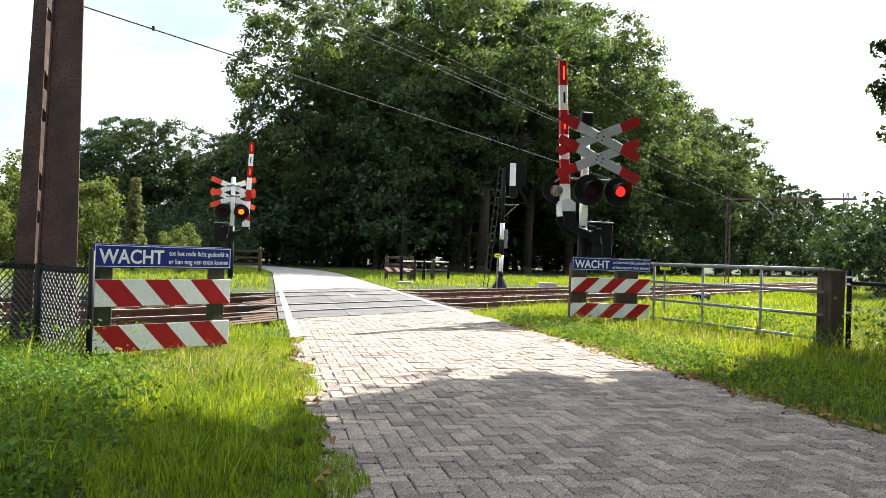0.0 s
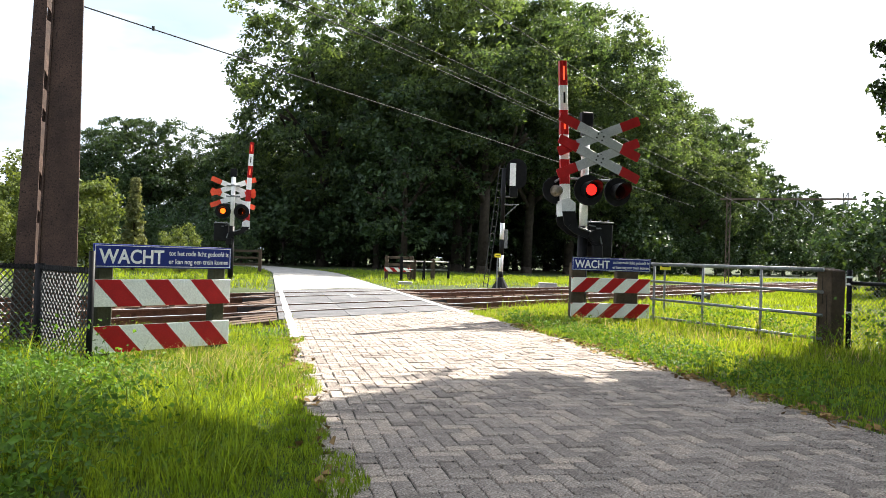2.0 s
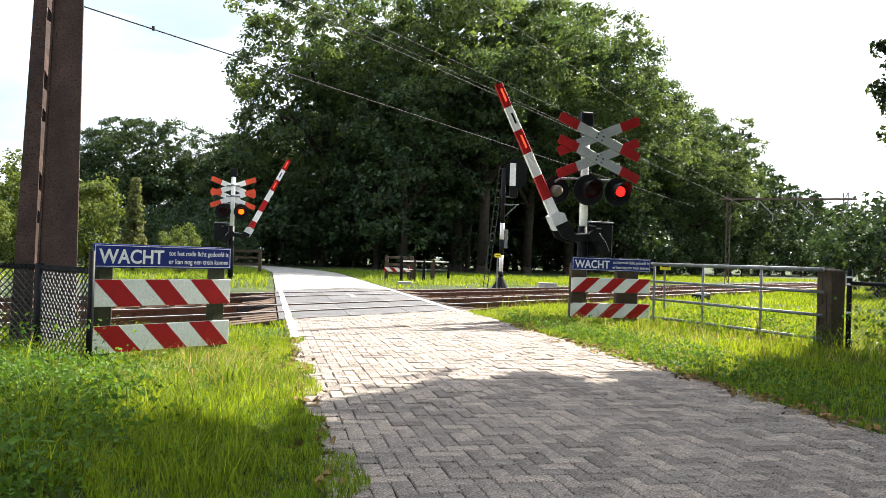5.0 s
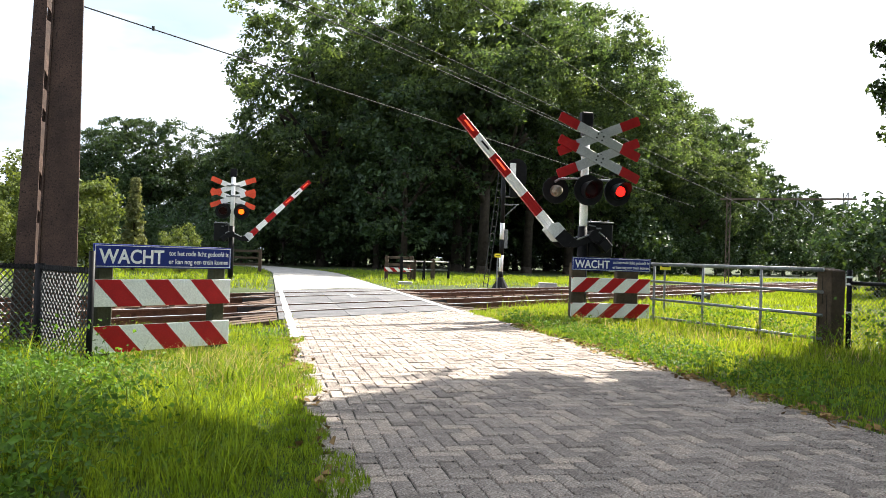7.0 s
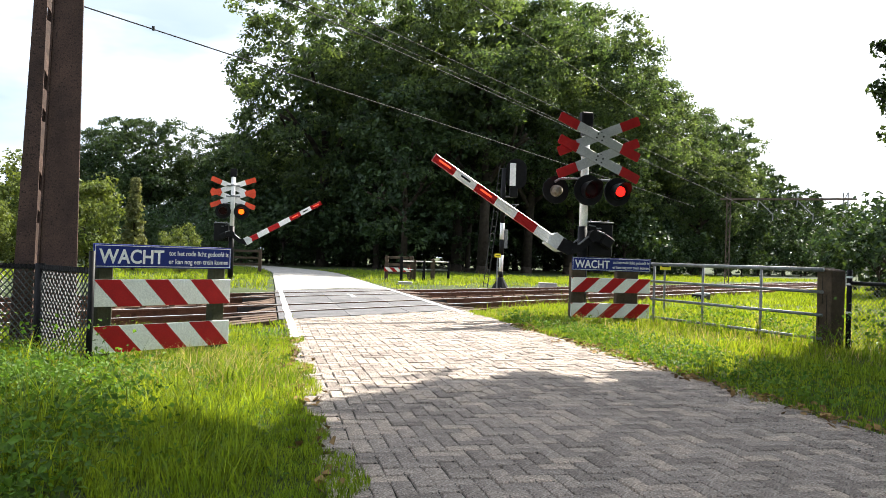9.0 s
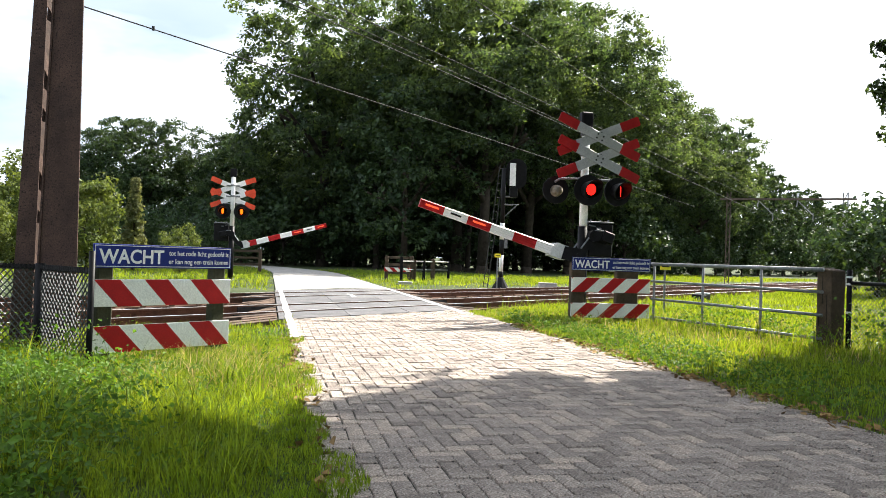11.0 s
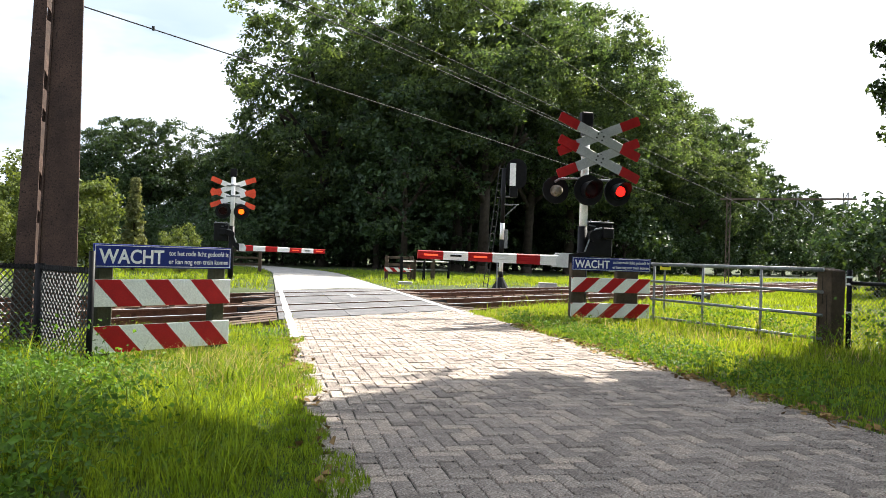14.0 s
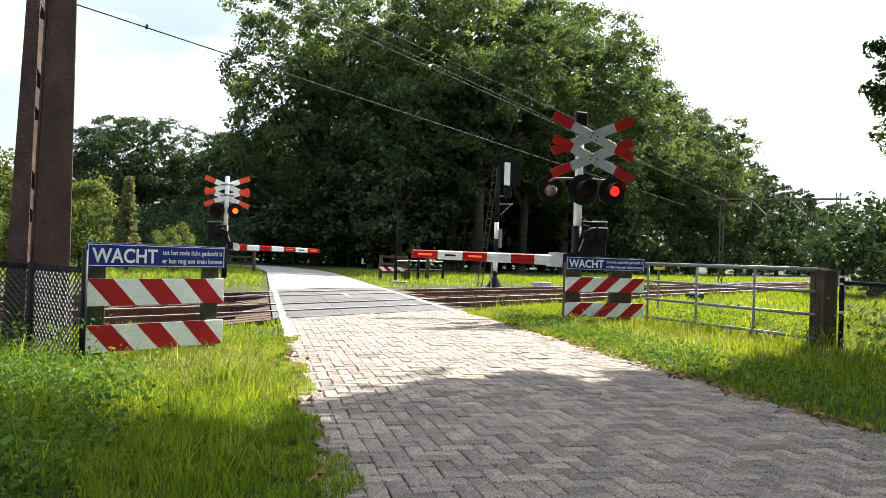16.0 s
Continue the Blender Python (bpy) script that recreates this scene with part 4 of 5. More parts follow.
# ---- fences, gate, boxes ----
def chain_link(parent, p0, p1, z0, z1, mesh=0.055, r=0.0026, material=None):
    """Diamond wire netting between two points: two families of slanting wires, each bent to and fro a little."""
    p0, p1 = Vector(p0), Vector(p1)
    L, H = (p1 - p0).length, z1 - z0
    ax = (p1 - p0).normalized()
    side = ax.cross(UP)
    verts, faces = [], []
    for fam in (1, -1):
        n0 = -int(H / mesh) - 1
        for k in range(n0, int(L / mesh) + int(H / mesh) + 2):
            pts = []
            x = k * mesh
            xa, za, xb, zb = (x, 0, x + H, H) if fam > 0 else (x, H, x + H, 0)
            ta, tb = max(0, (0 - xa) / H), min(1, (L - xa) / H)
            if tb - ta < 0.02:
                continue
            steps = max(1, int((tb - ta) * H / mesh))
            for i in range(steps + 1):
                t = ta + (tb - ta) * i / steps
                pts.append(p0 + ax * (xa + H * t) + UP * (z0 + (za + (zb - za) * t)) + side * (fam * 0.004 * (1 if i % 2 else -1)))
            for a, b in zip(pts[:-1], pts[1:]):
                d = (b - a).normalized()
                e1 = d.cross(side).normalized() * r
                e2 = side * r
                base = len(verts)
                for c in (a, b):
                    verts += [c + e1, c - e1 * 0.5 + e2 * 0.87, c - e1 * 0.5 - e2 * 0.87]
                faces += [(base, base + 1, base + 4, base + 3), (base + 1, base + 2, base + 5, base + 4), (base + 2, base, base + 3, base + 5)]
    ob = from_arrays("wire_netting", [tuple(v) for v in verts], faces, material or M_FENCEWIRE, parent)
    return tagged(ob, "woven diamond wire netting")


def make_left_fence():
    top = thing("chain_link_fence", None, "dark chain-link fence with a tubular top, overgrown with weeds", "fence")
    pts = [Vector((-3.2, 6.74, 0)), Vector((-4.02, 7.38, 0)), Vector((-6.6, 7.75, 0))]
    tops = (0.885, 0.88, 0.88)
    for i, (p, r) in enumerate(zip(pts, (0.027, 0.045, 0.03))):
        bm = fresh()
        rod(bm, p - UP * 0.3, p + UP * (tops[i] + (0.17 if i == 0 else 0.03)), r, r, 12)
        part("post", bm, M_BLACK, top, "thin fence post", None, True)
    for a, b in zip(pts[:-1], pts[1:]):
        bm = fresh()
        rod(bm, a + UP * 0.87, b + UP * 0.87, 0.017, 0.017, 10)
        d = (b - a)
        n = int(d.length / 0.045)
        for i in range(n):
            c = a.lerp(b, (i + 0.5) / n) + UP * 0.87
            rod(bm, c - d.normalized() * 0.008 - UP * 0.021, c + d.normalized() * 0.008 + UP * 0.023, 0.024, 0.024, 6)
        part("top_rail", bm, M_BLACK, top, "dark top rail wound with wire")
        chain_link(top, a, b, 0.0, 0.87, 0.072, 0.0075, M_COATED)


def make_gate():
    """Low tubular rail fence between the notice and the stout wooden post."""
    a, b = Vector((3.87, 13.62, 0)), Vector((5.36, 10.38, 0))
    top = thing("tubular_fence", None, "galvanised tubular rail fence with four bars in tall grass", "fence")
    for z, r in ((1.105, 0.03), (0.79, 0.023), (0.465, 0.023), (0.135, 0.023)):
        bm = fresh()
        rod(bm, a + UP * z, b + UP * z, r, r, 12)
        part("bar", bm, M_STEEL, top, "galvanised round bar", None, True)
    for f in (0.02, 0.36, 0.7):
        p = a.lerp(b, f)
        bm = fresh()
        rod(bm, p - UP * 0.3, p + UP * 1.09, 0.021, 0.021, 10)
        part("upright", bm, M_STEEL, top, "", None, True)
    post = thing("gate_post", turn_to(b - a, (5.55, 10.52, 0)), "stout cracked square wooden post in the grass", "post")
    bm = fresh()
    box(bm, 0.24, 0.29, 1.42, Matrix.Translation((0, 0, -0.3)), 0.014)
    for v in bm.verts:
        if v.co.z > 1:
            v.co.z += 0.02 * math.sin(v.co.x * 40)
    p = part("timber", bm, M_WOOD, post, "cracked weathered timber")
    bm = fresh()
    for x, z, l in ((-0.02, 0.62, 0.4), (0.05, 0.2, 0.55), (-0.07, 0.3, 0.3)):
        for fx, fy in ((x, -0.146), ):
            box(bm, 0.007, 0.006, l, Matrix.Translation((fx, fy, z)))
            box(bm, 0.006, 0.007, l, Matrix.Translation((-0.121, x, z)))
    part("crack", bm, M_BLACK, p, "dark drying crack")
    bm = fresh()
    for x, z in ((-0.07, 0.55), (0.06, 0.55), (-0.08, 0.18), (0.05, 0.18)):
        rod(bm, (-0.119, x, z), (-0.126, x, z), 0.014, 0.014, 8)
    part("bolt_hole", bm, M_BLACK, p)
    # netting carried on beyond the post
    net = thing("chain_link_fence", None, "chain-link fence with a dark top tube, leaves growing through", "fence")
    c, d = Vector((5.72, 10.35, 0)), Vector((7.3, 6.6, 0))
    for f, r in ((0.0, 0.035), (0.45, 0.028), (1.0, 0.03)):
        q = c.lerp(d, f)
        bm = fresh()
        rod(bm, q - UP * 0.3, q + UP * (1.12 if f == 0 else 0.95), r, r, 10)
        part("post", bm, M_BLACK, net, "black tubular post", None, True)
    bm = fresh()
    rod(bm, c + UP * 0.93, d + UP * 0.93, 0.028, 0.028, 10)
    part("top_rail", bm, M_BLACK, net, "dark top tube", None, True)
    chain_link(net, c, d, 0.03, 0.92, 0.06, 0.0032)
    for z in (1.0, 0.9, 0.5):
        bm = fresh()
        rod(bm, c + UP * z, c + UP * (z + 0.03), 0.042, 0.042, 10)
        part("clamp", bm, M_PALESTEEL, net, "pale pipe clamp")


def far_fence(points, h, label, boards):
    top = thing("wooden_fence", None, label, "fence", "low fences beyond the tracks")
    pts = [Vector((*p, 0)) for p in points]
    for p in pts:
        bm = fresh()
        box(bm, 0.15, 0.15, h + 0.35, Matrix.Translation(p - UP * 0.3), 0.012)
        part("post", bm, M_WOOD, top)
    for a, b in zip(pts[:-1], pts[1:]):
        for z in boards:
            bm = fresh()
            d = b - a
            box(bm, d.length + 0.1, 0.04, 0.11, turn_to(d, (a + b) / 2 + UP * z), 0.006)
            part("board", bm, M_WOOD, top)


make_left_fence()
make_gate()
far_fence(((-2.5, 33.0), (-1.4, 33.4)), 1.05, "low weathered plank fence by the far road", (0.3, 0.65, 0.97))
far_fence(((-10.95, 38.2), (-9.5, 38.4)), 1.15, "low weathered plank fence beside the far road", (0.35, 0.7, 1.05))
rail_fence = thing("wooden_fence", None, "low dark post fence with a pale top rail", "fence", "low fences beyond the tracks")
pts = [Vector(p) for p in ((-1.75, 31.6, 0), (-1.3, 33.5, 0), (-0.85, 33.9, 0), (-0.45, 34.6, 0), (0.3, 35.6, 0))]
for p, w, h in zip(pts, (0.13, 0.2, 0.13, 0.2, 0.12), (1.08, 0.95, 0.92, 1.0, 0.92)):
    bm = fresh()
    box(bm, w, w * 0.8, h + 0.3, Matrix.Translation(p - UP * 0.3), 0.012)
    part("post", bm, M_WOOD if w > 0.15 else M_BLACK, rail_fence, "dark weathered post")
for z, r, mt in ((0.88, 0.03, M_CONC), (0.5, 0.02, M_STEEL)):
    bm = fresh()
    tube(bm, [p + UP * z for p in pts], r, 8)
    part("rail", bm, mt, rail_fence, "pale weathered rail" if mt is M_CONC else "thin wire rail")


def make_plank_marker():
    """Striped board on the fence beyond the road."""
    m = turn_to((1, 0.2, 0), (-2.0, 32.9, 0))
    top = thing("warning_barrier", m, "small far red and white striped board on posts", "warning barrier", "warning barriers beside the road")
    for x in (-0.5, 0.5):
        bm = fresh()
        box(bm, 0.1, 0.08, 0.95, Matrix.Translation((x, 0.06, -0.25)), 0.01)
        part("post", bm, M_WOOD, top)
    bm = fresh()
    box(bm, 1.2, 0.03, 0.18, bevel=0.004)
    b = part("board", bm, M_WHITE, top, "white board with slanting red stripes", Matrix.Translation((0, 0, 0.4)))
    stripes(b, 1.2, 0.18, -1, 6, True, -0.015)


make_plank_marker()


def track_box(m, w, d, h, label, lid):
    top = thing("trackside_box", m, label, "trackside box")
    bm = fresh()
    box(bm, w, d, h, bevel=0.03)
    part("body", bm, M_BLACK if lid else M_CONC, top)
    bm = fresh()
    box(bm, w * (0.4 if lid else 1.02), d * 1.02, 0.05, Matrix.Translation((w * 0.24 if lid else 0, 0, h + 0.002)), 0.015)
    part("lid", bm, M_PALE if lid else M_CONC, top, "pale lid")


track_box(turn_to(TT, (8.3, 23.6, -0.1)), 0.62, 0.4, 0.3, "low black trackside box with a white lid", True)
track_box(turn_to((1, 0, 0), (-1.4, 28.2, -0.08)), 0.55, 0.4, 0.16, "low concrete cable box in the grass", False)
track_box(turn_to((1, 0, 0), (4.5, 31.4, -0.08)), 0.75, 0.5, 0.2, "low concrete cable box in the grass", False)
# ---- trees ----
def leaf_cloud(rng, centres, radii, per, size, flat=0.75, up=0.35):
    """Small folded leaf blades scattered over rounded clumps: corners and faces."""
    c = np.repeat(centres, per, 0)
    r = np.repeat(radii, per)[:, None]
    n = len(c)
    d = rng.normal(size=(n, 3))
    d /= np.linalg.norm(d, axis=1)[:, None]
    shell = rng.random((n, 1)) ** 0.45
    p = c + d * r * shell * np.array([1, 1, flat])
    nrm = d + rng.normal(size=(n, 3)) * 0.7 + np.array([0, 0, up])
    nrm /= np.linalg.norm(nrm, axis=1)[:, None]
    ax = np.cross(nrm, rng.normal(size=(n, 3)))
    ax /= np.linalg.norm(ax, axis=1)[:, None] + 1e-9
    bx = np.cross(nrm, ax)
    s = (size * rng.uniform(0.6, 1.4, n))[:, None]
    v = np.stack([p - ax * s * 0.5, p + bx * s * 0.33 + nrm * s * 0.08, p + ax * s * 0.55 - nrm * s * 0.1, p - bx * s * 0.33 + nrm * s * 0.08], 1)
    f = (np.arange(n)[:, None] * 4 + np.array([[0, 1, 2, 3]]))
    return v.reshape(-1, 3), f


def bough_cloud(rng, seed, mid, hh, spread, boughs, subs, per, size):
    """Leaves of a closed crown: boughs round an uneven hull, each of small sprays, and a dark leafy core."""
    k = np.arange(boughs) + 0.5
    zz = 1 - 2 * k / boughs
    a = k * 2.39996 + seed
    q = np.sqrt(1 - zz ** 2)
    d = np.stack([np.cos(a) * q, np.sin(a) * q, zz], 1) + rng.normal(0, 0.16, (boughs, 3))
    d /= np.linalg.norm(d, axis=1)[:, None]
    rad = rng.uniform(0.66, 0.98, boughs) * (1 + 0.06 * np.sin(d[:, 0] * 5 + seed) + 0.05 * np.sin(d[:, 1] * 6 + d[:, 2] * 4))
    narrow = np.where(d[:, 2] > 0, 1 - 0.22 * d[:, 2] ** 2, 1 - 0.1 * d[:, 2] ** 2)
    hull = np.stack([d[:, 0] * spread * narrow, d[:, 1] * spread * narrow, d[:, 2] * hh], 1)
    c = hull * rad[:, None] + np.array([0, 0, mid])
    br = np.repeat(rng.uniform(0.17, 0.29, boughs) * spread, subs)[:, None]
    sd = rng.normal(size=(boughs * subs, 3)) + np.repeat(d, subs, 0) * 0.7 + np.array([0, 0, 0.3])
    sd /= np.linalg.norm(sd, axis=1)[:, None]
    sub = np.repeat(c, subs, 0) + sd * br * rng.uniform(0.55, 1.0, (boughs * subs, 1)) * np.array([1, 1, 0.62])
    v1, f1 = leaf_cloud(rng, sub, rng.uniform(0.07, 0.125, len(sub)) * spread, per, size, 0.55, 0.7)
    core = hull * rng.uniform(0.15, 0.74, (boughs, 1)) + np.array([0, 0, mid])
    v2, f2 = leaf_cloud(rng, core, np.full(boughs, spread * 0.2), 24, spread * 0.075, 0.8, 0.3)
    return np.concatenate([v1, v2]), np.concatenate([f1, f2 + len(v1)])


def limb(bm, rng, p, d, length, r, depth, ends):
    """A tapering limb of a few bends that forks."""
    n = 3
    for k in range(n):
        q = p + d * (length / n)
        rod(bm, p, q, r * (1 - 0.25 * k / n), r * (1 - 0.25 * (k + 1) / n), 7 if r > 0.06 else 5)
        p, d = q, (d + Vector([rng.uniform(-0.22, 0.22) for _ in range(3)])).normalized()
    r *= 0.72
    if depth == 0:
        ends.append(p)
        return
    for k in range(rng.choice((2, 3))):
        nd = (d + Vector((rng.uniform(-0.9, 0.9), rng.uniform(-0.9, 0.9), rng.uniform(-0.15, 0.55)))).normalized()
        limb(bm, rng, p, nd, length * 0.72, r * 0.8, depth - 1, ends)


def make_tree(seed, height, spread, bottom, clumps, per, size, leaf, label, name="oak_tree", clump_r=(0.75, 1.5), forks=1, inner=0.62, subs=0):
    """A broad-leaved tree at the origin: trunk with limbs, and a crown of leafy clumps round an uneven hull."""
    rng, nr = random.Random(seed), np.random.default_rng(seed)
    top = thing(name, None, label, "tree", "trees of the wood")
    bm, ends = fresh(), []
    r = height * 0.017
    rod(bm, (0, 0, -0.3), (0, 0, 0.4), r * 1.5, r * 1.05, 10)
    fork = height * 0.32
    rod(bm, (0, 0, 0.4), (rng.uniform(-0.2, 0.2), rng.uniform(-0.2, 0.2), fork), r * 1.05, r * 0.8, 10)
    for k in range(5):
        a = k * 1.257 + rng.uniform(-0.4, 0.4)
        limb(bm, rng, Vector((0, 0, fork - rng.uniform(0, fork * 0.3))), Vector((math.cos(a) * 0.7, math.sin(a) * 0.7, rng.uniform(0.5, 1.0))).normalized(), height * 0.14, r * 0.55, forks, ends)
    limb(bm, rng, Vector((0, 0, fork)), Vector((0, 0, 1)), height * 0.2, r * 0.7, forks, ends)
    part("trunk", bm, M_BARK, top, "brown bark trunk and limbs", None, True)
    mid, hh = (height + bottom) / 2, (height - bottom) / 2
    if subs:
        v, f = bough_cloud(nr, seed, mid, hh, spread, clumps, subs, per, size)
        v[:, 2] = np.maximum(v[:, 2], 0.15)
        tagged(from_arrays("crown", v, f, leaf, top), "dense crown of small leaves")
        return top
    d = nr.normal(size=(clumps, 3))
    d /= np.linalg.norm(d, axis=1)[:, None]
    rad = nr.uniform(inner, 1.0, clumps) * (1 + 0.13 * np.sin(d[:, 0] * 5 + seed) + 0.1 * np.sin(d[:, 1] * 6 + d[:, 2] * 4))
    narrow = np.where(d[:, 2] > 0, 1 - 0.25 * d[:, 2] ** 2, 1 - 0.15 * d[:, 2] ** 2)
    c = np.stack([d[:, 0] * spread * rad * narrow, d[:, 1] * spread * rad * narrow, mid + d[:, 2] * hh * rad], 1)
    rr = nr.uniform(clump_r[0], clump_r[1], clumps)
    v, f = leaf_cloud(nr, c, rr, per, size)
    v[:, 2] = np.maximum(v[:, 2], 0.15)
    crown = from_arrays("crown", v, f, leaf, top)
    tagged(crown, "dense crown of small leaves")
    return top


def put(src, x, y, scale=1.0, turn=0.0, tall=1.0):
    m = Matrix.Translation((x, y, float(ground_z(x, y)))) @ Matrix.Rotation(radians(turn), 4, "Z") @ Matrix.Diagonal((scale, scale, scale * tall, 1))
    t = copy_thing(src, Matrix.Identity(4))
    t.matrix_basis = m
    return t


OAKS = [make_tree(11 + k, 16.0, 5.0, 1.6, 88, 40, 0.17, M_LEAF, "tall leafy oak at the edge of the dark wood", "oak_tree", subs=9) for k in range(3)]
HIGH_OAKS = [make_tree(71 + k, 16.0, 5.2, 4.3, 80, 40, 0.17, M_LEAF, "tall oak with a high crown over the wood's dark hollow", "oak_tree", subs=9) for k in range(2)]
MID_OAKS = [make_tree(15 + k, 16.0, 5.2, 0.6, 60, 20, 0.36, M_LEAF_FAR, "distant leafy oak of the dark wood", "oak_tree", subs=8) for k in range(3)]
FAR_OAKS = [make_tree(19 + k, 16.0, 5.4, 0.6, 60, 14, 0.4, M_LEAF_FAR, "leafy oak of the dark wood and of the added unseen ring", "oak_tree", subs=5) for k in range(2)]
DOMES = [make_tree(41 + k, 16.0, 6.3, 1.0, 105, 34, 0.25, M_LEAF_FAR, "broad round-crowned oak beyond the far road", "oak_tree", subs=9) for k in range(2)]
LOW = [make_tree(31 + k, 6.0, 2.4, 0.2, 60, 90, 0.22, M_LEAF_PALE, "pale green young tree at the wood's edge", "young_tree", (0.5, 0.9)) for k in range(2)]
SHRUB = [make_tree(51 + k, 5.0, 3.0, 0.0, 45, 52, 0.31, M_LEAF_FAR, "dark leafy shrub at the foot of the wood", "shrub", (0.6, 1.1)) for k in range(2)]
SHADE = [make_tree(61 + k, 16.0, 7.2, 8.0, 250, 72, 0.71, M_LEAF, "tall roadside tree with a high spreading crown", "roadside_tree", (0.8, 1.5)) for k in range(2)]
rng = random.Random(7)


def plant(kinds, rows):
    """Rows of x, y, scale: each takes a copy of one of the kinds, turned at random."""
    for x, y, sc in rows:
        put(rng.choice(kinds), x, y, sc, rng.uniform(0, 360))
    for src in kinds:
        for o in (*src.children_recursive, src):
            bpy.data.objects.remove(o)


def off(x, y, h, k):
    """Row of a tree k times as far from the crossing's near side, as much taller."""
    return (x * k, y * k, (1.1 + (h * 16 - 1.1) * k) / 16)


DEEP = 1.32
rows = [off(-7.7, 47.0, 1.26, 1.38), off(-7.6, 60, 1.38, 1.2)]
high = [off(0.8, 44.0, 1.16, 1.38), off(-3.2, 52, 1.16, 1.25)]
back = [off(x, y, 0.8 * h, 1.25) for x, y, h in ((-3, 66, 1.2), (4, 62, 1.2), (-1, 62, 1.1), (9, 64, 1.15), (15, 68, 1.1), (-3, 72, 1.1), (22, 74, 1.0))]
mid = []
# close ranks inside the wood, in its deep shade
for k in range(13):
    q = on_track(40 + 4.6 * k + rng.uniform(-1.5, 1.5), 37.5 + (k % 2) * 6 + rng.uniform(-1, 1))
    back.append((q.x, q.y, rng.uniform(0.8, 0.95)))
# added unseen trees behind and beside the viewer, to block low sky light
back += [(1.6 * x, 1.6 * y, h) for x, y, h in ((-40, 8, 1.1), (-36, -6, 1.1), (-27, -14, 1.2), (-17, -18, 1.2), (-7, -20, 1.2), (3, -19, 1.2), (13, -18, 1.2), (23, -14, 1.2), (31, -6, 1.1), (36, 4, 1.1), (-12, -30, 1.4), (8, -30, 1.4))]
# along the tracks, lower and lower into the distance
s = 33.5
while s < 190:
    for o, dh in ((25.5, 0), (32.5, -4.5))[: 2 if s < 95 else 1]:
        if o > 30 and s < 41:
            continue
        h = 18.5 if s < 40 else (19.2 - (s - 40) * 0.16 if s < 80 else 12.1 - (s - 80) * 0.03)
        q = on_track(s + rng.uniform(-1.5, 1.5), o + rng.uniform(-1.5, 1.5) + max(0, 17 - h) * 0.15)
        (high if s < 43 and o < 30 else rows if s < 70 and o < 30 else mid if o < 30 or s > 75 else back).append(off(q.x, q.y, (h + dh + rng.uniform(-0.8, 0.8)) / 16, DEEP))
    s += 5.0 if s < 70 else 7
# background beyond the far road
domes = [(x, y, h / 16) for x, y, h in ((-31.5, 76, 15.0), (-36.5, 79, 13.6), (-24.2, 80, 14.4), (-20, 74, 13.0), (-42, 80, 12.3))]
mid += [(x, y, h / 16) for x, y, h in ((-17, 74, 14), (-13, 80, 16), (-17, 84, 16), (-48, 76, 9.5), (-54, 78, 9), (-60, 80, 9), (-28, 92, 14), (-35, 92, 13), (-10, 88, 18))]
plant(OAKS, rows)
plant(HIGH_OAKS, high)
plant(MID_OAKS, mid)
plant(FAR_OAKS, back)
plant(DOMES, domes)
rows = [(x, y, h / 6) for x, y, h in ((-16.3, 33.8, 4.5), (-11.7, 32.8, 2.2), (-21, 36, 5.4), (-18.4, 34.5, 4.1), (-19.5, 31.5, 3.0))]
plant(LOW, rows)
rows = [(-16, 50, 0.6), (-19, 54, 0.75), (-15.8, 55, 0.7), (-23, 57, 0.8), (-26, 60, 0.8), (-17.5, 60, 0.9), (-14.5, 76, 1.2), (-17, 86, 1.5), (-19.5, 92, 1.5), (-15.5, 82, 1.4), (-12.0, 82, 1.4), (17.75, 30.0, 0.74), (20.0, 33.0, 0.9)]
rows += [off(*r, 1.3) for r in ((-6.4, 49.5, 0.7), (-7.2, 53, 0.8), (-4, 60, 1.2), (1, 61, 1.2), (7, 60, 1.2), (-2, 64, 1.3), (5, 65, 1.3), (10, 64, 1.3), (-6, 64, 1.2), (3, 68, 1.3))]
s = 33.0
while s < 150:
    for o in ((23.6, 35) if 46 < s < 60 else (36, 41) if s <= 46 else (23.6,)):
        q = on_track(s + rng.uniform(-1, 1), o + rng.uniform(-0.7, 0.7))
        rows.append(off(q.x, q.y, rng.uniform(0.7, 1.25) * 5 / 16, DEEP)[:2] + (rng.uniform(0.9, 1.5),))
    s += 3.6 if s < 60 else 6
rows += [(-14 - 4.2 * k + rng.uniform(-1, 1), 66 + 0.3 * k + rng.uniform(-3, 3), rng.uniform(0.9, 1.3)) for k in range(13)]
plant(SHRUB, rows)


def make_conifer(x, y, h, w):
    """A slender young conifer: a straight stem and drooping whorls of needle sprays."""
    nr = np.random.default_rng(81)
    top = thing("conifer", Matrix.Translation((x, y, float(ground_z(x, y)))), "slender pale green young conifer at the wood's edge", "tree")
    bm = fresh()
    rod(bm, (0, 0, -0.2), (0, 0, h * 0.96), 0.09, 0.015, 8)
    part("trunk", bm, M_BARK, top)
    n = 260
    f = nr.random(n) ** 0.8
    a = nr.uniform(0, 6.283, n)
    r = w * (1.02 - f) * nr.uniform(0.35, 1.0, n)
    c = np.stack([np.cos(a) * r, np.sin(a) * r, 0.25 + f * (h - 0.3) - r * 0.25], 1)
    v, fc = leaf_cloud(nr, c, np.full(n, 0.2), 22, 0.13, 0.5, 0.4)
    tagged(from_arrays("crown", v, fc, M_NEEDLE, top), "drooping needle sprays")


make_conifer(-14.1, 33.6, 4.25, 0.75)
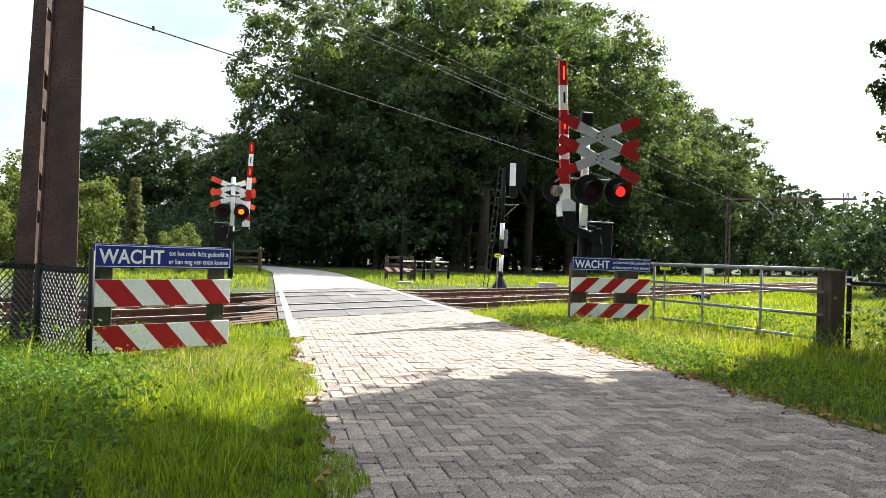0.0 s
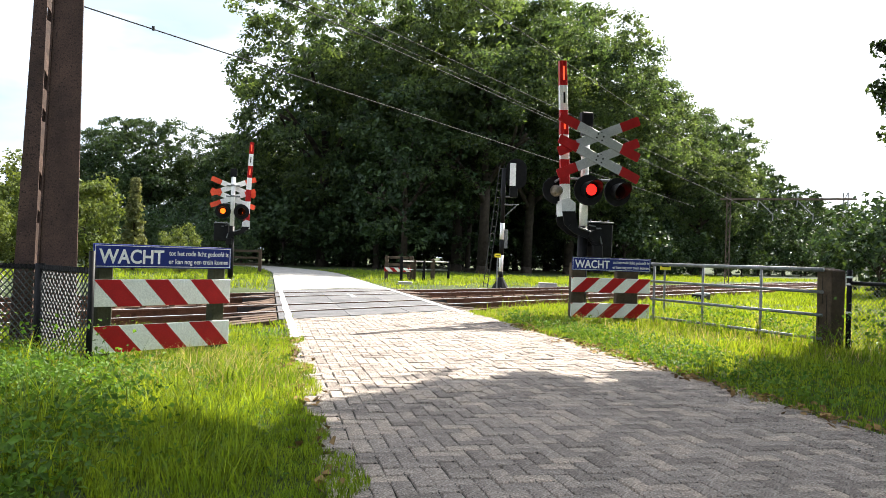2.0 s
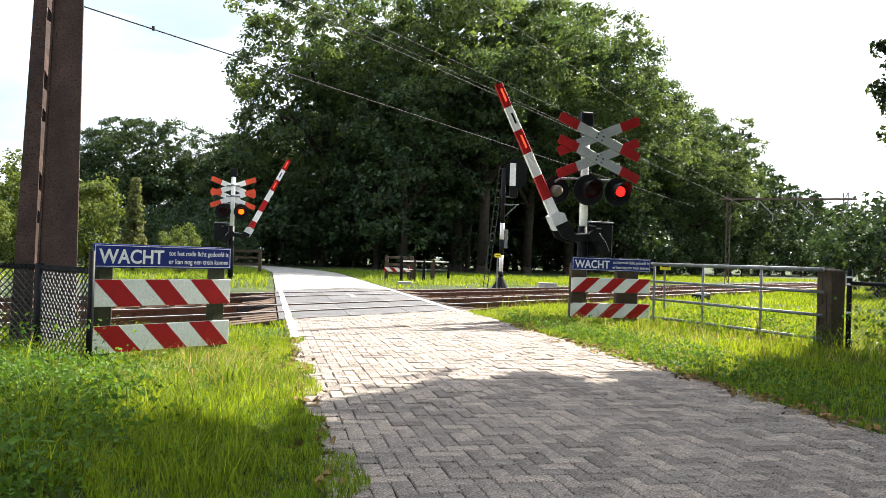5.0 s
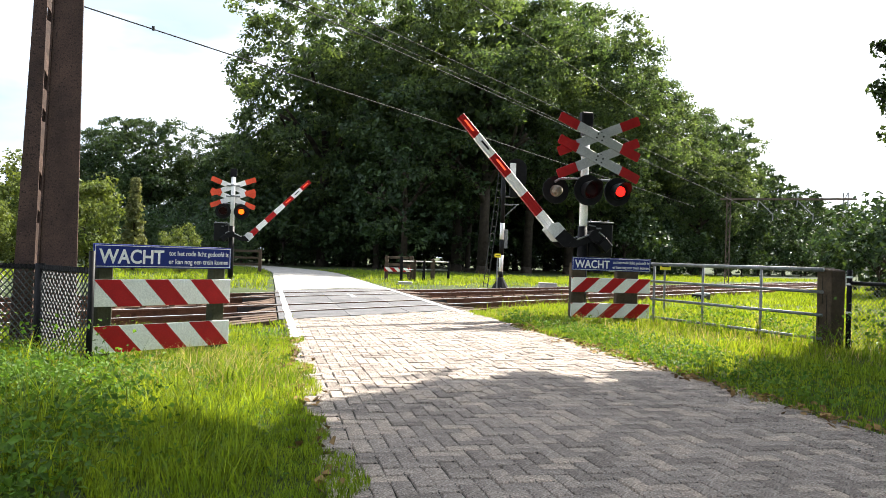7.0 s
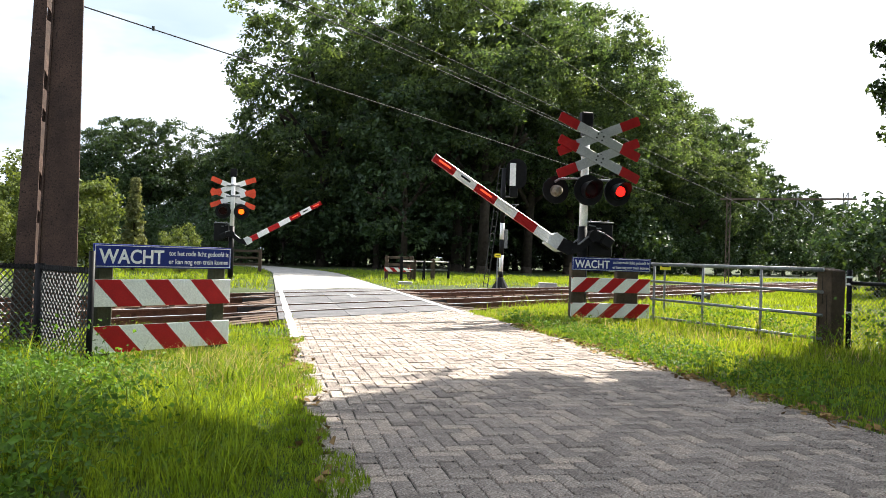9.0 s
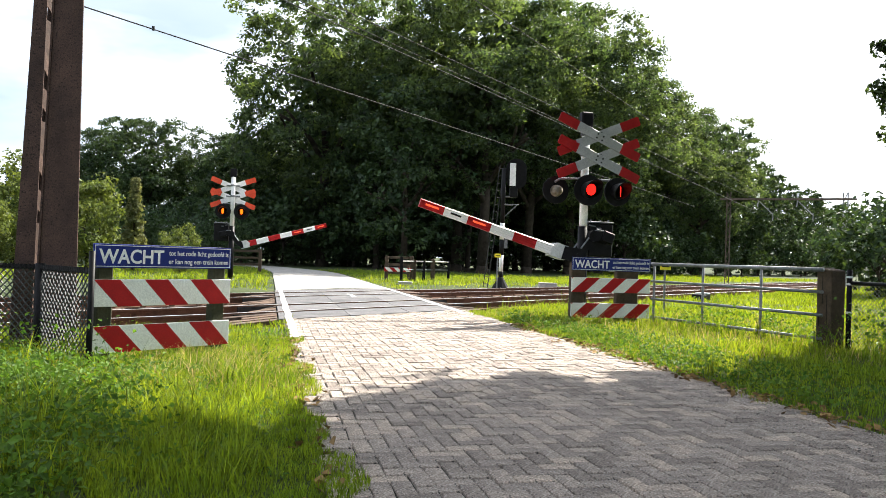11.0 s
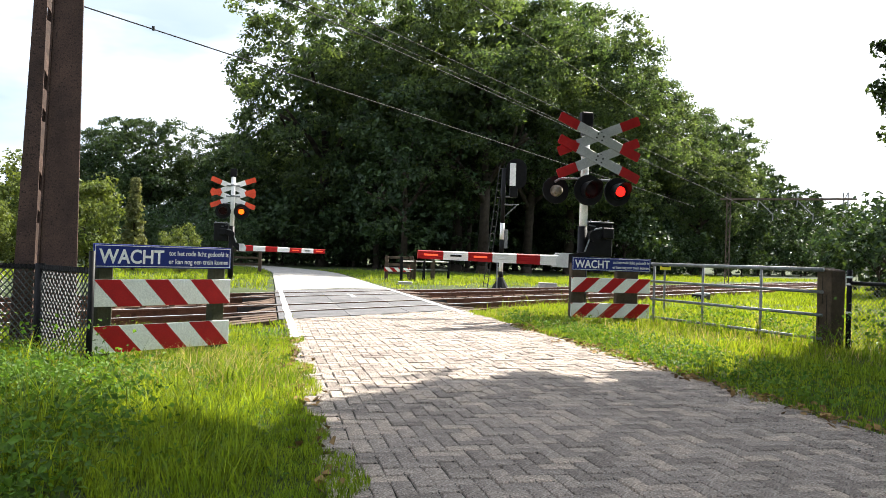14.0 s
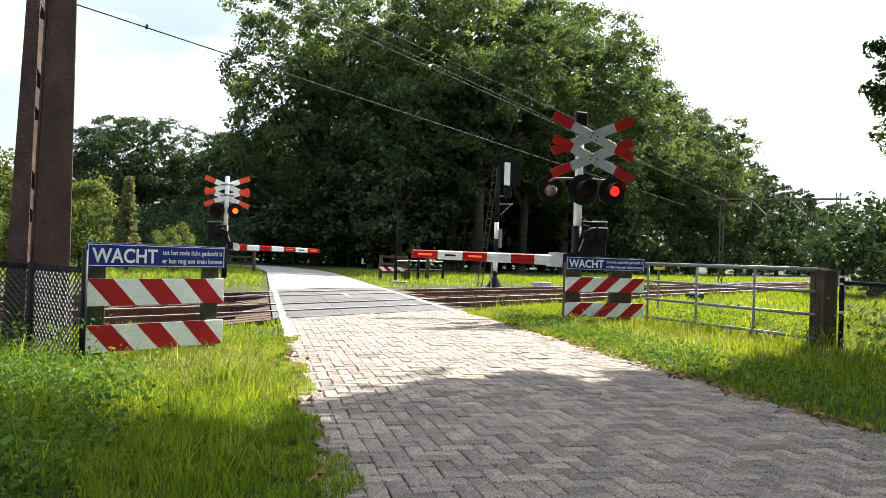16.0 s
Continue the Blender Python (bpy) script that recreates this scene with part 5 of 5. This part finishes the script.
# tall trees beside and behind the viewer, whose crowns shade the near lane
for k, (x, y, sc) in enumerate(((5.7, 6.9, 1.0), (10.7, 8.2, 1.0), (16.1, 11.5, 1.0), (13.6, 6.2, 1.0), (8.1, 4.2, 1.0), (13.2, 7.3, 1.3))):
    put(SHADE[k % 2], x, y, sc, 55.0 * k)
for src in SHADE:
    for o in (*src.children_recursive, src):
        bpy.data.objects.remove(o)


def drooping_branch():
    """Leafy twigs hanging into view from the roadside tree."""
    nr = np.random.default_rng(71)
    c = np.array([(7.42 + 0.03 * k + nr.uniform(-0.1, 0.1), 12.4 + nr.uniform(-0.3, 0.3), 4.85 - 0.2 * k + nr.uniform(-0.1, 0.1)) for k in range(9)])
    top = thing("branch", None, "drooping leafy branch of a roadside tree", "branch")
    v, f = leaf_cloud(nr, c, np.full(9, 0.26), 110, 0.1)
    from_arrays("foliage", v, f, M_LEAF, top)
    bm = fresh()
    tube(bm, [(6.0, 7.2, 7.6), (7.9, 10.5, 6.6), (7.7, 12.2, 5.4), (7.5, 12.4, 4.3), (7.6, 12.4, 3.0)], 0.016, 6)
    part("twig", bm, M_BARK, top)


drooping_branch()
# ---- grass, weeds, fallen leaves ----
def blades(rng, xy, h, w, lean=0.35):
    """Bent tapering blades rooted at xy: corners and triangles."""
    n = len(xy)
    z = ground_z(xy[:, 0], xy[:, 1])
    a = rng.uniform(0, 6.283, n)
    side = np.stack([np.cos(a), np.sin(a), np.zeros(n)], 1) * (w * rng.uniform(0.6, 1.4, n))[:, None]
    b = rng.uniform(0, 6.283, n)
    fall = np.stack([np.cos(b), np.sin(b), np.zeros(n)], 1) * (h * rng.uniform(0.05, lean * 2, n))[:, None]
    lane_v = xy @ np.array(RV.xy)
    rim = (lane_v > V_L - 0.25) & (lane_v < V_R + 0.25)
    p = np.column_stack([xy, np.where(rim, np.maximum(z, -0.012), z - 0.01)])
    up = np.zeros((n, 3))
    up[:, 2] = h
    v = np.stack([p - side, p + side, p + up * 0.58 + fall * 0.35 + side * 0.75, p + up * 0.58 + fall * 0.35 - side * 0.75, p + up * 0.95 + fall], 1)
    f = (np.arange(n)[:, None, None] * 5 + np.array([[0, 1, 2], [0, 2, 3], [3, 2, 4]])[None]).reshape(-1, 3)
    return v.reshape(-1, 3), f


def allowed(xy, edge=0.0):
    """True off the lanes, the deck and the ballast."""
    v = xy @ np.array(RV.xy)
    u = xy @ np.array(RU.xy)
    o = xy @ np.array(TN.xy)
    wob = 0.07 * np.sin(u * 2.1) + 0.06 * np.sin(u * 5.3 + 1) + 0.03 * np.sin(u * 13.0)
    lane = (v > V_L + 0.08 + wob - edge) & (v < V_R - 0.07 + wob + edge) & (o < O_NEAR + 0.1)
    bed = (o > 9.55 + wob) & (o < 17.9 + wob)
    bend = -0.011 * np.maximum(0, u - 40) ** 2
    far = (o >= 17) & (v > 0.1 + bend + wob) & (v < 4.05 + bend + wob)
    return ~(lane | bed | far)


def lawn(name, seed, n, x, y, h, w, label, power=1.0, lean=0.35, where=None, material=None):
    rng = np.random.default_rng(seed)
    xy = np.column_stack([rng.uniform(x[0], x[1], n), y[0] + (y[1] - y[0]) * rng.random(n) ** power])
    keep = allowed(xy)
    if where is not None:
        keep &= where(xy)
    in_view = np.abs(xy[:, 0]) < 0.66 * xy[:, 1] + 0.6
    xy = xy[keep & in_view]
    tuft = np.sin(xy[:, 0] * 6.1 + 3 * np.sin(xy[:, 1] * 4.3)) * np.sin(xy[:, 1] * 7.3 + 2 * np.sin(xy[:, 0] * 5.1))
    patch = 0.62 + 0.35 * np.clip(tuft, -0.5, 1) + 0.6 * (np.sin(xy[:, 0] * 1.7 + 2 * np.sin(xy[:, 1] * 0.9)) * 0.5 + 0.5) * (np.sin(xy[:, 1] * 2.3 + xy[:, 0]) * 0.5 + 0.5)
    hh = rng.uniform(h[0], h[1], len(xy)) * patch
    hh = hh * (1 - 0.5 * np.exp(-((xy[:, 0] + 2.75) ** 2 + (xy[:, 1] - 6.9) ** 2) / 0.7))
    vv = xy @ np.array(RV.xy)
    near_lane = np.clip(np.maximum(V_L - vv, vv - V_R) / 0.4, 0.5, 1)
    v, f = blades(rng, xy, hh * near_lane, w, lean)
    tagged(from_arrays(name, v, f, material or M_GRASS), label, "grass", kind="stuff")


lawn("grass", 1, 190000, (-5.2, 0.9), (2.6, 9.5), (0.06, 0.2), 0.0028, "lush green verge grass", 1.15, where=lambda p: (p[:, 0] > -0.3 * p[:, 1] - 0.5 + 0.12 * np.sin(p[:, 1] * 5)) | (np.sin(p[:, 0] * 91.7 + p[:, 1] * 57.3) > 0.45) | (p[:, 1] > 6.3))
lawn("grass", 2, 120000, (-0.5, 9.5), (4.5, 19), (0.06, 0.19), 0.0045, "lush green verge grass", 1.1)
lawn("grass", 3, 40000, (-9, 3), (8.5, 17), (0.05, 0.15), 0.006, "green grass beside the track")
lawn("meadow_grass", 4, 50000, (4, 26), (15, 45), (0.07, 0.24), 0.011, "sunlit meadow grass beside the tracks", 1.2)
lawn("meadow_grass", 5, 80000, (-18, 18), (22, 50), (0.06, 0.24), 0.011, "tall sunlit grass beyond the tracks")
lawn("meadow_grass", 12, 42000, (12, 48), (30, 78), (0.1, 0.3), 0.02, "sunlit grass along the far side of the tracks", 1.0)
lawn("tall_grass", 6, 600, (-4.6, -3.2), (5.2, 6.9), (0.3, 0.65), 0.004, "tall wispy grass against the fence", 1.0, 0.5)
lawn("dry_grass", 10, 2600, (-3.6, 0.2), (5.6, 8.2), (0.1, 0.34), 0.0026, "dry straw-coloured stalks among the verge grass", 1.0, 0.6, material=M_STRAW)
lawn("dry_grass", 11, 2200, (-1.5, 7.5), (8.5, 15), (0.12, 0.4), 0.0035, "dry straw-coloured stalks among the verge grass", 1.0, 0.6, material=M_STRAW)
lawn("tall_grass", 9, 5200, (-3.6, -0.6), (3.2, 6.4), (0.18, 0.42), 0.0036, "tufts of longer grass in the verge", 1.0, 0.5, where=lambda p: (np.sin(p[:, 0] * 5.3 + 1) * np.sin(p[:, 1] * 4.1 + p[:, 0])) > 0.15)
lawn("tall_grass", 7, 2600, (3.2, 7.5), (7.5, 14), (0.25, 0.6), 0.005, "tall wispy grass along the rail fence", 1.0, 0.4, where=lambda p: np.abs((p[:, 0] - 3.87) * 0.908 + (p[:, 1] - 13.62) * 0.418) < 0.5)
lawn("tall_grass", 8, 1500, (-2.6, 6), (9.5, 19), (0.25, 0.55), 0.006, "tall seeding grass along the ballast", 1.0, 0.4, where=lambda p: np.abs(p @ np.array(TN.xy) - 9.2) < 0.6)


def weeds(name, seed, spots, leaf, hgt, label):
    """Low leafy weeds: stems with broad leaves."""
    rng = np.random.default_rng(seed)
    V, F, k = [], [], 0
    for x, y, s in spots:
        n = int(26 * s)
        c = np.column_stack([x + rng.normal(0, 0.13 * s, n), y + rng.normal(0, 0.13 * s, n), rng.uniform(0.02, hgt * s, n) + float(ground_z(x, y))])
        v, f = leaf_cloud(rng, c, np.full(n, 0.02), 1, leaf, 1.0, 1.2)
        V.append(v)
        F.append(f + k)
        k += len(v)
    tagged(from_arrays(name, np.concatenate(V), np.concatenate(F), M_WEED), label, "weeds", kind="stuff")


wr = random.Random(9)
weeds("weeds", 21, [(x, y, wr.uniform(0.7, 1.5)) for x, y in [(wr.uniform(-4.2, -0.7), wr.uniform(2.9, 6.2)) for _ in range(640)] if x < -0.3 * y - 0.55 + 0.12 * math.sin(y * 5)], 0.04, 0.2, "broad-leaved weeds in the shaded verge")
weeds("weeds", 22, [(5.9 + f * 1.4 + wr.uniform(-0.25, 0.25), 10.2 - f * 3.3 + wr.uniform(-0.25, 0.25), wr.uniform(1, 2.2)) for f in [wr.random() for _ in range(90)]], 0.07, 0.42, "leafy climbing weeds along the netting")
weeds("weeds", 23, [(3.95 + f * 1.5 + wr.uniform(-0.2, 0.4), 13.5 - f * 3.2 + wr.uniform(-0.2, 0.2), wr.uniform(0.6, 1.6)) for f in [wr.random() for _ in range(60)]], 0.05, 0.35, "flowering weeds along the rail fence")
weeds("weeds", 24, [(-3.4 + wr.uniform(-1.3, 0.2), 6.9 + wr.uniform(-0.6, 0.3), wr.uniform(0.8, 1.8)) for _ in range(14)], 0.045, 0.3, "weeds growing up the chain-link fence")

weeds("weeds", 25, [(p.x, p.y, wr.uniform(0.5, 1.2)) for p in [on_road(wr.uniform(5.0, 13.5), V_R + 0.12 + abs(wr.gauss(0, 0.6))) for _ in range(230)]], 0.042, 0.2, "clover and broad-leaved weeds in the verge")
weeds("weeds", 26, [(p.x, p.y, wr.uniform(0.5, 1.1)) for p in [on_road(wr.uniform(3.6, 10.5), V_L - 0.1 - abs(wr.gauss(0, 0.9))) for _ in range(190)]], 0.032, 0.1, "clover and broad-leaved weeds in the verge")


def fallen_leaves():
    """Dry leaves gathered along the edge of the lane."""
    rng = np.random.default_rng(31)
    u = np.concatenate([rng.uniform(2.5, 12, 460), rng.uniform(3, 10, 120)])
    v = np.concatenate([V_R + rng.normal(-0.03, 0.1, 460), V_L + rng.normal(0.0, 0.07, 120)])
    p = np.outer(u, RU) + np.outer(v, RV)
    p[:, 2] = 0.012 + rng.uniform(0, 0.012, len(p))
    vv, ff = leaf_cloud(rng, p, np.full(len(p), 0.01), 1, 0.07, 0.3, 2.5)
    tagged(from_arrays("fallen_leaves", vv, ff, M_DRY), "dry brown leaves along the lane's edge", "leaves", kind="stuff")


fallen_leaves()
# ---- paving bricks, in right-angled herringbone ----
def lay_bricks():
    bv, bf = brick_shape()
    rng = np.random.default_rng(8)
    road = BED[0]
    a = BRICK_W
    rows = []
    for j in range(-40, 160):
        for i in range(-1, 38):
            k = (i - j) % 4
            u0, v0 = j * a, V_L + i * a
            if k == 0:
                u, v, turned = u0 + a / 2, v0 + a, False
            elif k == 2:
                u, v, turned = u0, v0 + a / 2, True
            else:
                continue
            if v < V_L + 0.02 or v > V_R - 0.02:
                continue
            if u * UN + v * VN > O_NEAR - 0.1:
                continue
            rows.append((u, v, turned))
    near = [r for r in rows if 2.9 < r[0] < 5.5 and 0.3 < r[1] < 3.2]
    near = sorted(near)[:300]
    chosen = set(near)
    first = None
    ang = math.atan2(RV.y, RV.x)
    rest_v, rest_f, n = [], [], 0
    for u, v, turned in rows:
        jz, jt = rng.normal(0, 0.0028), rng.normal(0, 0.017, 2)
        yaw = ang + (math.pi / 2 if turned else 0) + rng.normal(0, 0.02)
        m = Matrix.Translation(on_road(u + rng.normal(0, 0.0022), v + rng.normal(0, 0.0022), jz)) @ Matrix.Rotation(yaw, 4, "Z") @ Matrix.Rotation(jt[0], 4, "X") @ Matrix.Rotation(jt[1] * 0.6, 4, "Y")
        if (u, v, turned) in chosen:
            if first is None:
                first = from_arrays("brick", bv, bf, M_BRICK, road)
                first.matrix_basis = m
            else:
                again(first, m, road, "brick")
        else:
            M = np.array(m)
            rest_v.append(bv @ M[:3, :3].T + M[:3, 3])
            rest_f.append(bf + n)
            n += len(bv)
    ob = from_arrays("bricks", np.concatenate(rest_v), np.concatenate(rest_f), M_BRICKS, road)
    tagged(ob, kind="stuff")


lay_bricks()
# ---- what moves: the two arms come down, the lamps flash in turn ----
def motions():
    near_rows = [(0, 87), (1.3, 87), (2.55, 87), (2.8, 85.2), (3.0, 82.3), (3.5, 76.4), (4.0, 71.9), (5.0, 63.4), (6.3, 52.6), (7.0, 47.1), (8.0, 39.6), (9.0, 31.4), (10.0, 23.8), (11.0, 16.6), (11.5, 13.1), (12.0, 9.2), (12.5, 5.9), (13.0, 3.3), (13.4, 0.8), (13.6, 0.6), (14.5, 0.6), (16, 0.6)]
    far_rows = [(0, 88), (1.3, 88), (2.55, 88), (2.8, 85.6), (3.0, 82.8), (3.5, 76.9), (4.0, 72.9), (5.0, 63.4), (6.5, 49.4), (7.0, 45.2), (8.0, 37.7), (9.0, 30.2), (10.0, 22.9), (11.0, 15.8), (11.5, 12.4), (12.0, 9.2), (12.5, 4.9), (13.0, 2.0), (13.4, -0.6), (13.6, -0.8), (14.5, -0.8), (16, -0.8)]
    for key, rows in (("near_arm", near_rows), ("far_arm", far_rows)):
        arm, x, z, side = MOVERS[key]
        walk(arm, [(t, pose(x, 0, z, 0, a if side < 0 else -a, 0)) for t, a in rows])
    # lamps: each pair swaps every third of a second
    period, lead, half = 0.6455, 0.06, 0.275
    swaps = []
    for k in range(-1, 26):
        swaps += [(lead + k * period, "l"), (lead + half + k * period, "r")]
    for pair in ("near", "far"):
        for lamp_side in ("l", "r"):
            lamp, at = MOVERS[pair + "_" + lamp_side]
            lit = lamp_side == "r"
            rows = [(0.0, 0 if lit else 180)]
            for t, who in swaps:
                if t <= 0.03 or t >= 15.93:
                    continue
                a = rows[-1][1]
                b = a + (180 if (who == lamp_side) != lit else 0)
                lit = who == lamp_side
                if b != a:
                    t0 = t - 0.1 if lit else t - 0.067  # one comes on just before the other goes out
                    rows += [(t0, a), (t0 + 0.034, a + 60), (t0 + 0.067, a + 120), (t0 + 0.1, b)]
            rows.append((16.0, rows[-1][1]))
            seen = set()
            out = []
            for t, a in rows:
                if t >= 0 and frame(t) not in seen:
                    seen.add(frame(t))
                    out.append((t, pose(at.x, at.y, at.z, 0, 0, a)))
            walk(lamp, out)


motions()
